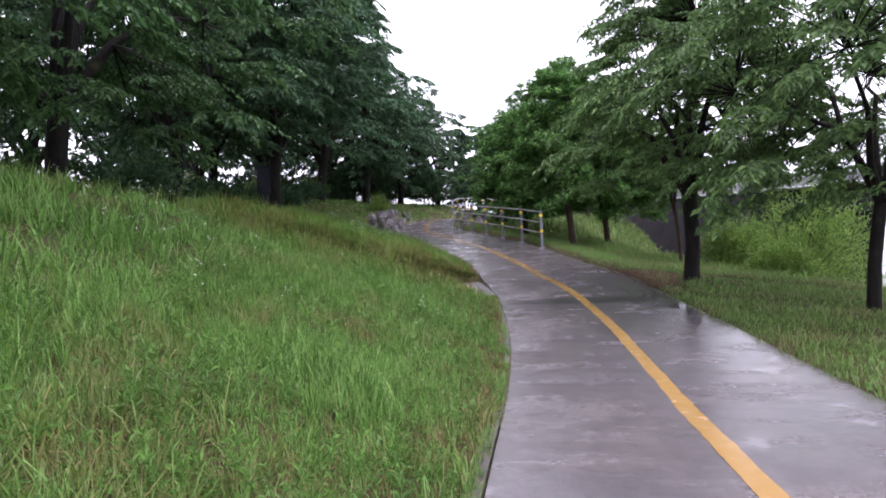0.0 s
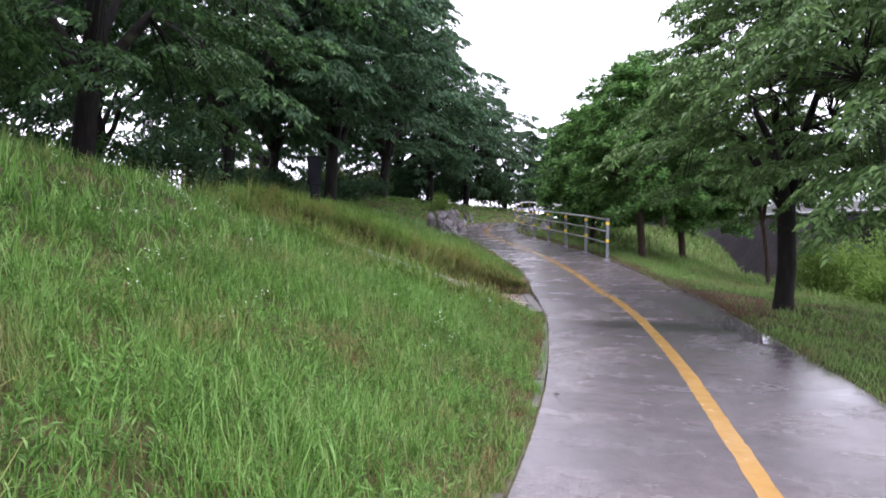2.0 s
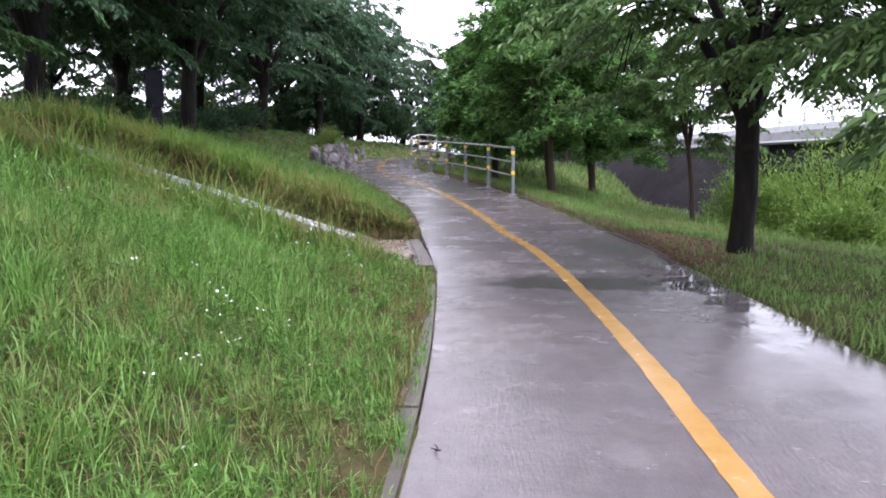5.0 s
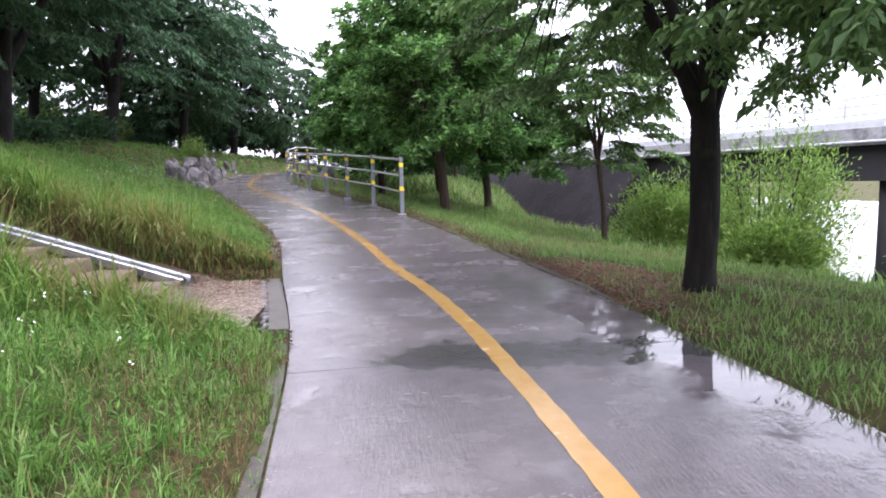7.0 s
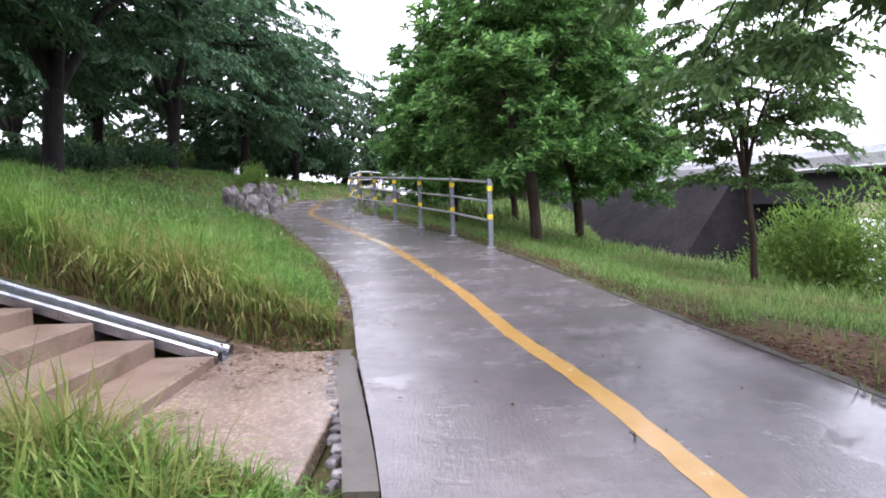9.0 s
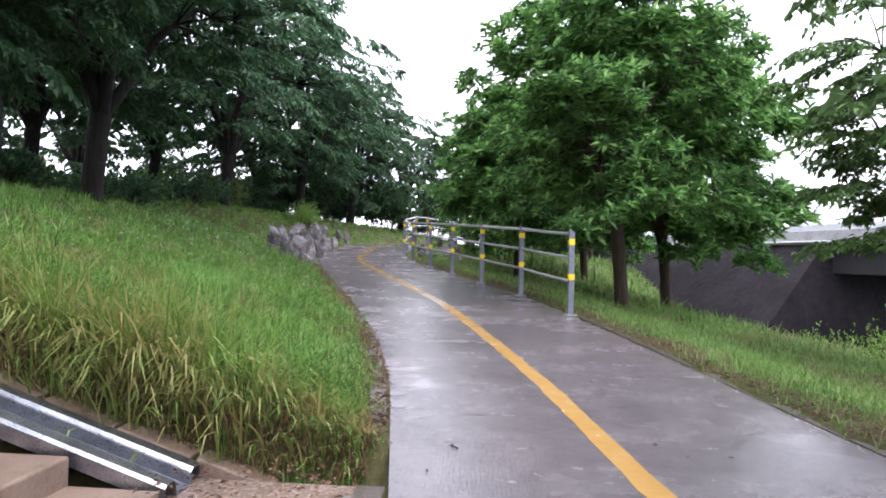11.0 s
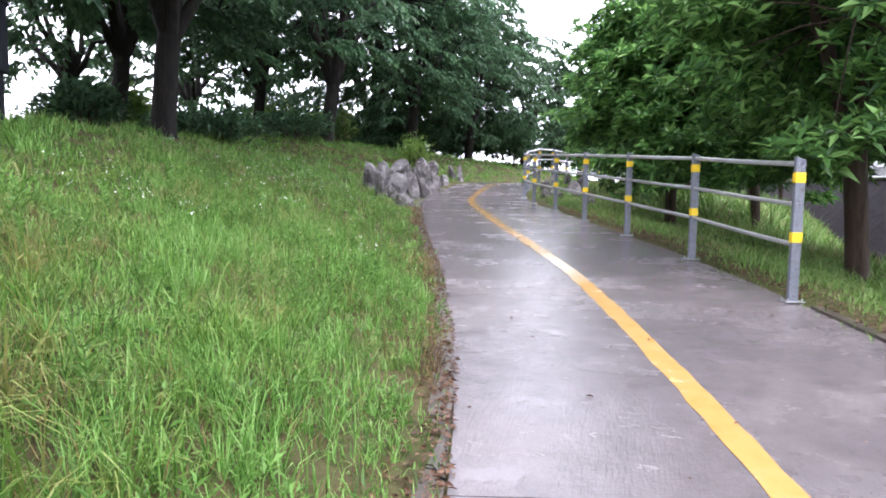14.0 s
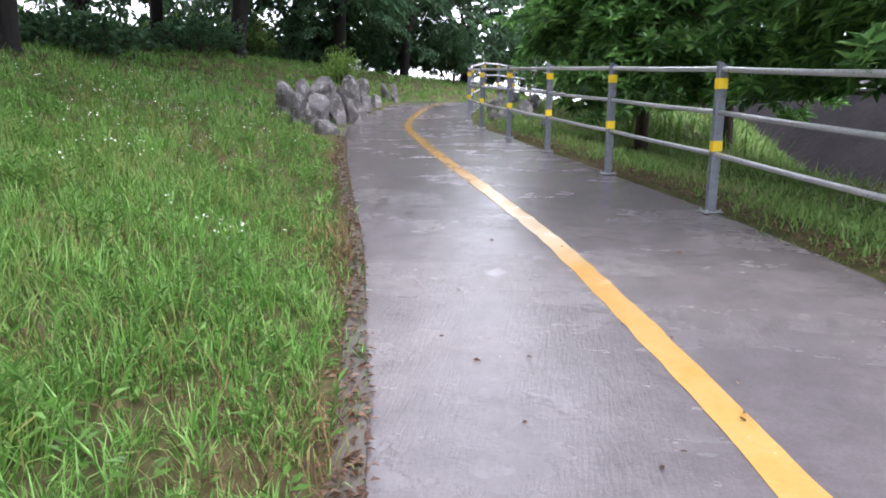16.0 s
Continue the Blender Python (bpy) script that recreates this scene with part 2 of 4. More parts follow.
M_BARK = bark_material("dark_wet_bark", (0.006, 0.005, 0.005), (0.020, 0.016, 0.014))
M_BARK_B = bark_material("brown_bark", (0.03, 0.02, 0.016), (0.085, 0.058, 0.046))
M_POST = surface("grey_blue_paint", (0.15, 0.16, 0.20), (0.20, 0.21, 0.25), 6, 0.35, 0.3, 0.08, 80, 0.002, dirt=(0.12, 0.115, 0.12))
M_RAIL = surface("galvanised_rail", (0.50, 0.50, 0.53), (0.62, 0.62, 0.65), 8, 0.32, 0.8, 0.06, 120, 0.002)
M_BAND = surface("yellow_reflective_tape", (0.80, 0.52, 0.02), (0.90, 0.60, 0.03), 10, 0.4, 0.0, 0.05, 150, 0.001)
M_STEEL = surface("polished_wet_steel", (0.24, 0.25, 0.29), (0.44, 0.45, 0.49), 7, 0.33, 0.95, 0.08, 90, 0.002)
# darker copy of the steel: shade inside and below the trough as colour
M_STEEL_SHADE = surface("channel_shadowed_steel", (0.10, 0.11, 0.14), (0.16, 0.17, 0.20), 5, 0.4, 0.7, 0.1, 60, 0.002)
M_GRANITE = surface("wet_beige_granite", (0.17, 0.118, 0.092), (0.24, 0.175, 0.138), 2.0, 0.35, 0.0, 0.35, 70, 0.004, dirt=(0.14, 0.09, 0.06))
M_LANDING = surface("muddy_worn_granite", (0.19, 0.140, 0.118), (0.27, 0.20, 0.165), 1.3, 0.25, 0.0, 0.35, 34, 0.006, dirt=(0.10, 0.066, 0.045))
M_THATCH = leaf_material("dead_thatch", (0.07, 0.042, 0.019), (0.16, 0.105, 0.048), (0.31, 0.225, 0.105), 0.25, 0.7)
M_KERB = surface("old_kerb_concrete", (0.062, 0.051, 0.043), (0.105, 0.089, 0.077), 3, 0.45, 0.0, 0.4, 50, 0.008, dirt=(0.075, 0.06, 0.045))
M_ROCK = surface("lichened_boulder", (0.06, 0.054, 0.058), (0.19, 0.172, 0.178), 2.2, 0.75, 0.0, 0.9, 12, 0.07, dirt=(0.42, 0.39, 0.40))
M_ROCK_D = surface("dark_boulder", (0.06, 0.052, 0.056), (0.12, 0.105, 0.11), 1.3, 0.75, 0.0, 0.8, 14, 0.05, dirt=(0.26, 0.24, 0.245))
M_LITTER = leaf_material("fallen_leaves", (0.05, 0.025, 0.015), (0.11, 0.055, 0.035), (0.20, 0.11, 0.07), 0.1)
M_RED = surface("red_leaf", (0.55, 0.03, 0.02), (0.65, 0.07, 0.04), rough=0.4, bump=0.1)
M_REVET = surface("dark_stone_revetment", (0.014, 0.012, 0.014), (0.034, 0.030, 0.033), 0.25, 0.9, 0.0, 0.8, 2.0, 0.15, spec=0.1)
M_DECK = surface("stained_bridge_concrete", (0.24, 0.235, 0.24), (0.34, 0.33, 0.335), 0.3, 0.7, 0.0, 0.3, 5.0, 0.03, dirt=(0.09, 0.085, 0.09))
# bridge concrete again, with the shade under the deck put into its colour
M_DECK_SHADE = surface("shade_painted_bridge_concrete", (0.016, 0.015, 0.017), (0.028, 0.026, 0.028), 0.3, 0.8, 0.0, 0.3, 5.0, 0.03)
M_WHITE = surface("white_steel_railing", (0.55, 0.56, 0.58), (0.68, 0.69, 0.70), 3, 0.4, 0.2, 0.05, 30, 0.003)
M_BOX = surface("dark_grey_cabinet_paint", (0.012, 0.013, 0.016), (0.020, 0.021, 0.025), 3, 0.8, 0.0, 0.1, 40, 0.003, spec=0.05)
M_WATER = water_material()


# ---- shape of the land ----
CENTRE_Y = np.array([-40, 0, 2, 5, 7, 9, 10.8, 13, 15, 16.5, 18.5, 20.3, 23.5, 25, 28.5, 30, 32, 34, 37, 40, 44, 50, 60.0])
CENTRE_X = np.array([3.2, 3.0, 3.03, 3.10, 3.07, 2.94, 2.74, 2.29, 1.84, 1.49, 1.01, 0.45, -0.82, -1.42, -2.68, -3.1, -3.42, -3.48, -3.2, -2.7, -1.5, 0.5, 3.0])
LEVEL_Y = np.array([-60, -8, -1, 1.5, 4, 6, 8, 9.9, 12, 16, 18.6, 21.3, 23.5, 25, 31.7, 34.5, 37, 41, 48, 70.0])
LEVEL_Z = np.array([0.3, 0.25, 0.2, 0.12, -0.05, -0.07, -0.03, 0.03, 0.16, 0.36, 0.49, 0.70, 0.85, 0.95, 1.35, 1.70, 1.82, 1.86, 1.7, 1.4])
FINE_Y = np.arange(-40, 60, 0.1)


def smooth(ys, vs, reach=10):
    raw = np.interp(FINE_Y, ys, vs)
    k = np.hanning(2 * reach + 1)
    pad = np.concatenate([np.full(reach, raw[0]), raw, np.full(reach, raw[-1])])
    return np.convolve(pad, k / k.sum(), "valid")


CX, GZ = smooth(CENTRE_Y, CENTRE_X, 17), smooth(LEVEL_Y, LEVEL_Z)
SL = np.sqrt(1 + np.gradient(CX, FINE_Y) ** 2)


def centre(y):
    return np.interp(y, FINE_Y, CX)


def level(y):
    return np.interp(y, FINE_Y, GZ)


def left_width(y):
    return np.interp(y, [9, 13.4, 15.5, 16.6, 19.2, 22, 27], [1.47, 1.39, 1.27, 1.27, 1.37, 1.36, 1.25])


def right_width(y):
    return np.interp(y, [14, 18, 26, 31], [1.53, 1.66, 1.66, 1.5])


def left_edge(y):
    return centre(y) - left_width(y) * np.interp(y, FINE_Y, SL)


def right_edge(y):
    return centre(y) + right_width(y) * np.interp(y, FINE_Y, SL)


def lumps(x, y, s):
    """Cheap smooth unevenness."""
    return (np.sin(x * 1.7 * s + 1.3 * np.sin(y * 0.9 * s)) + np.sin(y * 2.1 * s + 1.7 * np.sin(x * 1.1 * s + 2)) + np.sin((x + y) * 3.3 * s + 0.6)) / 3


STAIR_Y0, STAIR_Y1, STAIR_X0, STAIR_SLOPE = 10.8, 13.88, -0.25, 0.32


def step01(v):
    v = np.clip(v, 0, 1)
    return v * v * (3 - 2 * v)


def land(x, y):
    """Height of the ground, without the path's slabs."""
    x, y = np.asarray(x, float), np.asarray(y, float)
    g = level(y)
    dl = left_edge(y) - x
    dr = x - right_edge(y)
    steep = np.interp(y, [0, 7.5, 10.0, 11.2, 12.8, 14.2, 17, 26, 40], [1.2, 1.15, 0.88, 0.72, 0.84, 1.02, 0.88, 0.88, 0.8])
    bank = np.interp(dl, [0, 0.5, 1, 2, 4, 6, 8, 12, 25, 80], [0.0, 0.07, 0.2, 0.52, 1.22, 1.85, 2.15, 2.2, 1.9, 1.0]) * steep
    bank = bank + 0.22 * step01((dl - 3.6) / 2.2) * step01((12.5 - y) / 2)
    bank = bank + np.where(dl > 0.4, lumps(x, y, 1.0) * 0.06 * np.clip(dl, 0, 1), 0)
    stair = level(STAIR_Y1) - 0.30 + STAIR_SLOPE * np.clip(STAIR_X0 - x, 0, None)
    cut = step01((y - STAIR_Y0 + 0.1) / 0.2) * step01((STAIR_Y1 - y + 0.05) / 0.2) * (dl > 0)
    left = (g + bank) * (1 - cut) + np.minimum(stair, g + bank) * cut
    wide = dr * np.interp(y, [18, 25, 29, 40], [1, 0.95, 0.84, 0.80])
    drop = np.interp(wide, [0.5, 1.8, 3, 5, 7], [0.0, -0.32, -0.34, -0.17, 0.0]) * step01((y - 11) / 5)
    verge = drop + np.interp(wide, [0, 0.15, 1.5, 3.0, 5, 8.5, 12, 26, 40, 120, 400], [0.0, 0.03, 0.05, -0.02, -0.6, -2.9, -4.3, -4.6, -4.6, 0.5, 1.0])
    right = g * np.interp(wide, [0, 6, 10], [1, 1, 0]) + verge + np.where(dr > 0.3, lumps(x, y, 1.4) * 0.04, 0)
    mid = g - 0.05
    return np.where(dl > 0, left, np.where(dr > 0, right, mid))


# ---- builders ----
def part(name, bm, mat, parent=None, label="", flat=False):
    """One mesh object from a bmesh, under a thing or a part."""
    me = bpy.data.meshes.new(name)
    bm.to_mesh(me)
    bm.free()
    me.materials.append(mat)
    if not flat:
        for p in me.polygons:
            p.use_smooth = True
    ob = new(name, me)
    if parent:
        ob.parent = parent
    if label:
        ob["label"] = label
    return ob


def raw_part(name, verts, faces, mat, parent=None, label="", smooth_faces=False):
    """One mesh object from arrays of corners and faces (all faces with the same number of corners)."""
    me = bpy.data.meshes.new(name)
    verts, faces = np.asarray(verts, np.float32), np.asarray(faces, np.int32)
    k = faces.shape[1]
    me.vertices.add(len(verts))
    me.vertices.foreach_set("co", verts.ravel())
    me.loops.add(faces.size)
    me.loops.foreach_set("vertex_index", faces.ravel())
    me.polygons.add(len(faces))
    me.polygons.foreach_set("loop_start", np.arange(0, faces.size, k, dtype=np.int32))
    me.polygons.foreach_set("use_smooth", np.full(len(faces), smooth_faces))
    me.update(calc_edges=True)
    me.validate()
    me.materials.append(mat)
    ob = new(name, me)
    if parent:
        ob.parent = parent
    if label:
        ob["label"] = label
    return ob


def box(bm, size, at, bevel=0.0, turn=None):
    """A bevelled block added to bm."""
    r = bmesh.ops.create_cube(bm, size=1.0)
    vs = r["verts"]
    bmesh.ops.scale(bm, vec=size, verts=vs)
    if bevel:
        es = list({e for v in vs for e in v.link_edges})
        out = bmesh.ops.bevel(bm, geom=es, offset=bevel, segments=2, affect="EDGES", profile=0.5)
        vs = list({v for f in out["faces"] for v in f.verts} | {v for v in vs if v.is_valid})
    m = Matrix.Translation(at) @ (turn.to_4x4() if turn else Matrix.Identity(4))
    bmesh.ops.transform(bm, matrix=m, verts=vs)
    return vs


def tube_arrays(points, radii, sides=8):
    """Corners and quads of a tapered tube along points."""
    P = np.asarray(points, float)
    R = np.asarray(radii, float)
    T = np.gradient(P, axis=0)
    T /= np.linalg.norm(T, axis=1)[:, None] + 1e-9
    ref = np.array([0.31, 0.95, 0.05]) if abs(T[0][2]) > 0.6 else np.array([0, 0, 1.0])
    U = np.cross(T, ref)
    U /= np.linalg.norm(U, axis=1)[:, None] + 1e-9
    V = np.cross(T, U)
    a = np.linspace(0, 2 * np.pi, sides, endpoint=False)
    ring = P[:, None] + R[:, None, None] * (np.cos(a)[None, :, None] * U[:, None] + np.sin(a)[None, :, None] * V[:, None])
    n = len(P)
    i, j = np.meshgrid(np.arange(n - 1), np.arange(sides), indexing="ij")
    q = np.stack([i * sides + j, i * sides + (j + 1) % sides, (i + 1) * sides + (j + 1) % sides, (i + 1) * sides + j], -1).reshape(-1, 4)
    return ring.reshape(-1, 3), q


def join_arrays(list_of):
    vs, fs, k = [], [], 0
    for v, f in list_of:
        vs.append(v)
        fs.append(f + k)
        k += len(v)
    return np.concatenate(vs), np.concatenate(fs)


def tube_part(name, points, radii, mat, parent=None, sides=10, label=""):
    v, q = tube_arrays(points, radii, sides)
    return raw_part(name, v, q, mat, parent, label, True)


def empty(name, at=(0, 0, 0)):
    ob = new(name)
    ob.location = at
    return ob


# ---- ground, river ----
def ground_sheet():
    def axis(near0, near1, step, far):
        a = list(np.arange(near0, near1 + step / 2, step))
        lo, hi, s = [near0], [near1], step
        while hi[-1] < far:
            s *= 1.35
            hi.append(hi[-1] + s)
            lo.append(lo[-1] - s)
        return np.array(lo[1:][::-1] + a + hi[1:])
    xs, ys = axis(-9.0, 9.0, 0.2, 2200), axis(-4.0, 36.0, 0.25, 2200)
    X, Y = np.meshgrid(xs, ys, indexing="ij")
    Z = land(X, Y)
    far = np.hypot(X, Y - 15)
    Z = Z + step01((far - 150) / 600) * 3
    n, m = len(xs), len(ys)
    i, j = np.meshgrid(np.arange(n - 1), np.arange(m - 1), indexing="ij")
    q = np.stack([i * m + j, (i + 1) * m + j, (i + 1) * m + j + 1, i * m + j + 1], -1).reshape(-1, 4)
    ob = raw_part("ground", np.stack([X, Y, Z], -1).reshape(-1, 3), q, M_SOIL, smooth_faces=True)
    tagged(ob, "rain-soaked earth bank and verge under green grass", "ground", kind="structure")


ground_sheet()

bm = bmesh.new()
bmesh.ops.create_grid(bm, x_segments=2, y_segments=2, size=1)
bmesh.ops.transform(bm, matrix=Matrix.Translation((60, 80, -3.3)) @ Matrix.Diagonal((55, 300, 1, 1)), verts=bm.verts)
tagged(part("water", bm, M_WATER), "dark rippled river water reflecting the pale sky", "water", kind="structure")


# ---- path: slabs cast between joints, centre line, edge strips ----
TURN_M = np.gradient(CX, FINE_Y)


def strip(y0, y1, fa, fb, top, depth, nx=6, gap=0.004, step=0.25, square=False):
    """A slab between two edges fa(y) and fb(y); square: the edges are distances from the centre, and the ends lie square to the path."""
    ys = np.linspace(y0 + gap, y1 - gap, max(3, int((y1 - y0) / step)))
    us = np.linspace(0, 1, nx)
    rows = []
    for y in ys:
        a, b = fa(y), fb(y)
        x = a + (b - a) * us
        yy = np.full(nx, y)
        if square:
            m = np.interp(y, FINE_Y, TURN_M)
            s = math.sqrt(1 + m * m)
            x, yy = centre(y) + x / s, y - x * m / s
        rows.append(np.stack([x, yy, top(x, yy)], -1))
    T = np.array(rows)
    low = T.copy()
    low[:, :, 2] -= depth
    n = len(ys)
    v = np.concatenate([T.reshape(-1, 3), low.reshape(-1, 3)])
    q = []
    for i in range(n - 1):
        for j in range(nx - 1):
            q.append((i * nx + j, i * nx + j + 1, (i + 1) * nx + j + 1, (i + 1) * nx + j))
    k = n * nx
    rim = [(i, 0) for i in range(n)] + [(n - 1, j) for j in range(1, nx)] + [(i, nx - 1) for i in range(n - 2, -1, -1)] + [(0, j) for j in range(nx - 2, 0, -1)]
    ids = [i * nx + j for i, j in rim]
    for a, b in zip(ids, ids[1:] + ids[:1]):
        q.append((a, b, b + k, a + k))
    return v, q


def slab_top(x, y):
    return level(y) + 0.004 * lumps(np.asarray(x), np.asarray(y, float), 1.3)


path = tagged(empty("path", (3, 10, 0)), "wet grey concrete cycle path with shallow puddles", "path", kind="structure")
JOINTS = [-20, -11, -1.9, 10.05, 15.95, 21.9, 27.9, 33.8, 39.6, 46, 54]
for y0, y1 in zip(JOINTS, JOINTS[1:]):
    v, q = strip(y0, y1, lambda t: -left_width(t), right_width, slab_top, 0.12, 9, square=True)
    s = raw_part("slab", v, q, M_CONCRETE, path)
    s.matrix_parent_inverse = Matrix.Translation(path.location).inverted()



def ragged(offset, seed, amount=0.005):
    r = np.random.default_rng(seed)
    table = r.normal(0, amount, 3000)
    return lambda y: offset + np.interp(y, np.arange(-40, 260, 0.1), table)


def line_shift(y):
    return np.interp(y, [4, 6, 10, 12, 13.6, 15.5], [-0.02, -0.035, -0.01, -0.01, -0.07, 0.0])


left_rag, right_rag = ragged(-0.06, 1), ragged(0.09, 2)
for y0, y1 in zip(JOINTS[1:], JOINTS[2:]):
    v, q = strip(y0, y1, lambda t: left_rag(t) + line_shift(t), lambda t: right_rag(t) + line_shift(t), lambda x, y: slab_top(x, y) + 0.004, 0.003, 3, 0.005, 0.08, True)
    s = raw_part("centre_line", v, q, M_LINE, path, "worn yellow painted centre line")
    s.matrix_parent_inverse = Matrix.Translation(path.location).inverted()


# ---- kerb stones along the low side, and the drain edge at the landing ----
def kerb_run(name, y0, y1, edge, width, rise, seed, label):
    r = np.random.default_rng(seed)
    kerb = tagged(empty(name, (float(edge(y0)), y0, 0)), label, "kerb", kind="structure")
    y = y0
    while y < y1:
        ln = 0.98 + r.uniform(-0.02, 0.02)
        dz = r.uniform(-0.012, 0.012) + rise
        v, q = strip(y, min(y + ln, y1 + 0.3), lambda t: edge(t) + 0.004, lambda t: edge(t) + width, lambda x, t: level(t) + dz + 0 * np.asarray(x), 0.2, 3, 0.006, 0.2)
        s = raw_part("kerb_stone", v, q, M_KERB, kerb)
        s.matrix_parent_inverse = Matrix.Translation(kerb.location).inverted()
        y += ln
    return kerb


kerb_run("kerb_low_side", 11.5, 19.2, right_edge, 0.10, 0.010, 3, "worn concrete kerb stones sunk beside the wet path")


def high_side(y):
    return left_edge(y) - 0.14


for y0, y1, name in ((-6.0, 10.4, "kerb_high_side"), (14.35, 33.0, "kerb_high_side_beyond_stair")):
    kerb_run(name, y0, y1, high_side, 0.125, 0.012, 7, "narrow sunken concrete edging half hidden by grass")


# ---- stair up the bank, with a steel bicycle channel beside it ----
def stair():
    zl = float(level(12.8)) - 0.10
    st = tagged(empty("stair", (0.3, 12.8, zl)), "wet beige granite steps climbing the grassy bank", "stairs")

    def add(name, bm, mat, label=""):
        ob = part(name, bm, mat, st, label, flat=True)
        ob.matrix_parent_inverse = Matrix.Translation(st.location).inverted()
        return ob
    r = np.random.default_rng(11)
    bm = bmesh.new()
    box(bm, (1.27, 2.86, 0.12), (0.215, 12.25, zl - 0.06), 0.014)
    add("landing_slab", bm, M_LANDING, "muddy worn stone landing")
    for k in range(18):
        bm = bmesh.new()
        box(bm, (r.uniform(0.04, 0.08), r.uniform(0.07, 0.13), r.uniform(0.03, 0.05)), (float(left_edge(10.95 + k * 0.148)) - 0.2 + r.uniform(-0.02, 0.02), 10.95 + k * 0.148, zl - 0.010), 0.012, Matrix.Rotation(r.uniform(-0.4, 0.4), 3, "Z"))
        add("edge_stone", bm, M_ROCK, "small pale broken edging stone" if k == 0 else "")
    v, q = strip(10.85, 13.66, lambda t: left_edge(t) - 0.17, lambda t: left_edge(t) - 0.006, lambda x, y: zl + 0.012 + 0 * x, 0.14, 3)
    edge = raw_part("drain_edge", v, q, M_KERB, st, "dark stained concrete drain edge")
    edge.matrix_parent_inverse = Matrix.Translation(st.location).inverted()
    run, rise = 0.485, 0.15
    for k in range(13):
        x = STAIR_X0 - 0.12 - run * k
        bm = bmesh.new()
        box(bm, (run + 0.06, 2.3 + r.uniform(-0.02, 0.02), rise + 0.05), (x - run / 2, 12.1, zl + rise * (k + 1) - 0.07 - (rise + 0.05) / 2 + r.uniform(-0.005, 0.005)), 0.014)
        add("step", bm, M_GRANITE)
        bm = bmesh.new()
        box(bm, (run - 0.006, 0.17, 0.30), (x - run / 2 + 0.42, 13.78, zl + rise * (k + 0.5) - 0.19 + r.uniform(-0.008, 0.008)), 0.012, Matrix.Rotation(radians(17.5), 3, "Y"))
        add("side_block", bm, M_GRANITE)
    return st


stair()


def bicycle_channel():
    """Folded steel trough: two rolled lips and a sunk floor, on short feet, climbing with the stair."""
    x0, z0, slope, length = -0.33, 0.095, STAIR_SLOPE, 6.6
    ch = tagged(empty("bicycle_channel", (x0, 13.47, z0)), "shiny wet steel bicycle wheel channel beside the stone steps", "wheel ramp")
    prof = [(-0.16, 0.0), (-0.16, 0.07), (-0.145, 0.085), (-0.085, 0.085), (-0.07, 0.07), (-0.06, 0.005), (0.06, 0.005), (0.07, 0.07), (0.085, 0.085), (0.145, 0.085), (0.16, 0.07), (0.16, 0.0)]
    prof = [(w * 1.22, h * 1.15) for w, h in prof]
    d = Vector((-1, 0.02, slope)).normalized()

    def sweep(prof, a, b, name, mat, label=""):
        v, q, m = [], [], len(prof)
        for s in (a, b):
            for (w, h) in prof:
                v.append((d.x * s + 0 * w, w + d.y * s, d.z * s + h))
        th = 0.006
        for s in (a, b):
            for (w, h) in prof:
                v.append((d.x * s, w * 0.97 + d.y * s, d.z * s + h - th))
        for k in range(m - 1):
            q.append((k, k + 1, m + k + 1, m + k))
            q.append((2 * m + k, 3 * m + k, 3 * m + k + 1, 2 * m + k + 1))
            q.append((k, 2 * m + k, 2 * m + k + 1, k + 1))
            q.append((m + k, m + k + 1, 3 * m + k + 1, 3 * m + k))
        return raw_part(name, v, q, mat, ch, label)
    sweep(prof, 0.0, 3.28, "trough", M_STEEL)
    sweep(prof, 3.30, length, "trough", M_STEEL)
    # floor and feet carry their shade in the steel's colour
    sweep([(-0.058, 0.009), (0.058, 0.009)], 0.0, length, "trough_floor", M_STEEL_SHADE, "wet channel floor with shade in its colour")
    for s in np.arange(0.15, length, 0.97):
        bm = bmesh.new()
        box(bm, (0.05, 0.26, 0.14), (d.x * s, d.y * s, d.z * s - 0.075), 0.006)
        part("foot", bm, M_STEEL_SHADE, ch)
    return ch


bicycle_channel()


# ---- guard fence along the river side ----
def fence_line():
    """Points of the fence's line, evenly spaced, and the ground under them."""
    ys = np.arange(19.5, 46, 0.02)
    xs = right_edge(ys) - 0.05
    s = np.concatenate([[0], np.cumsum(np.hypot(np.diff(xs), np.diff(ys)))])
    return ys, xs, s


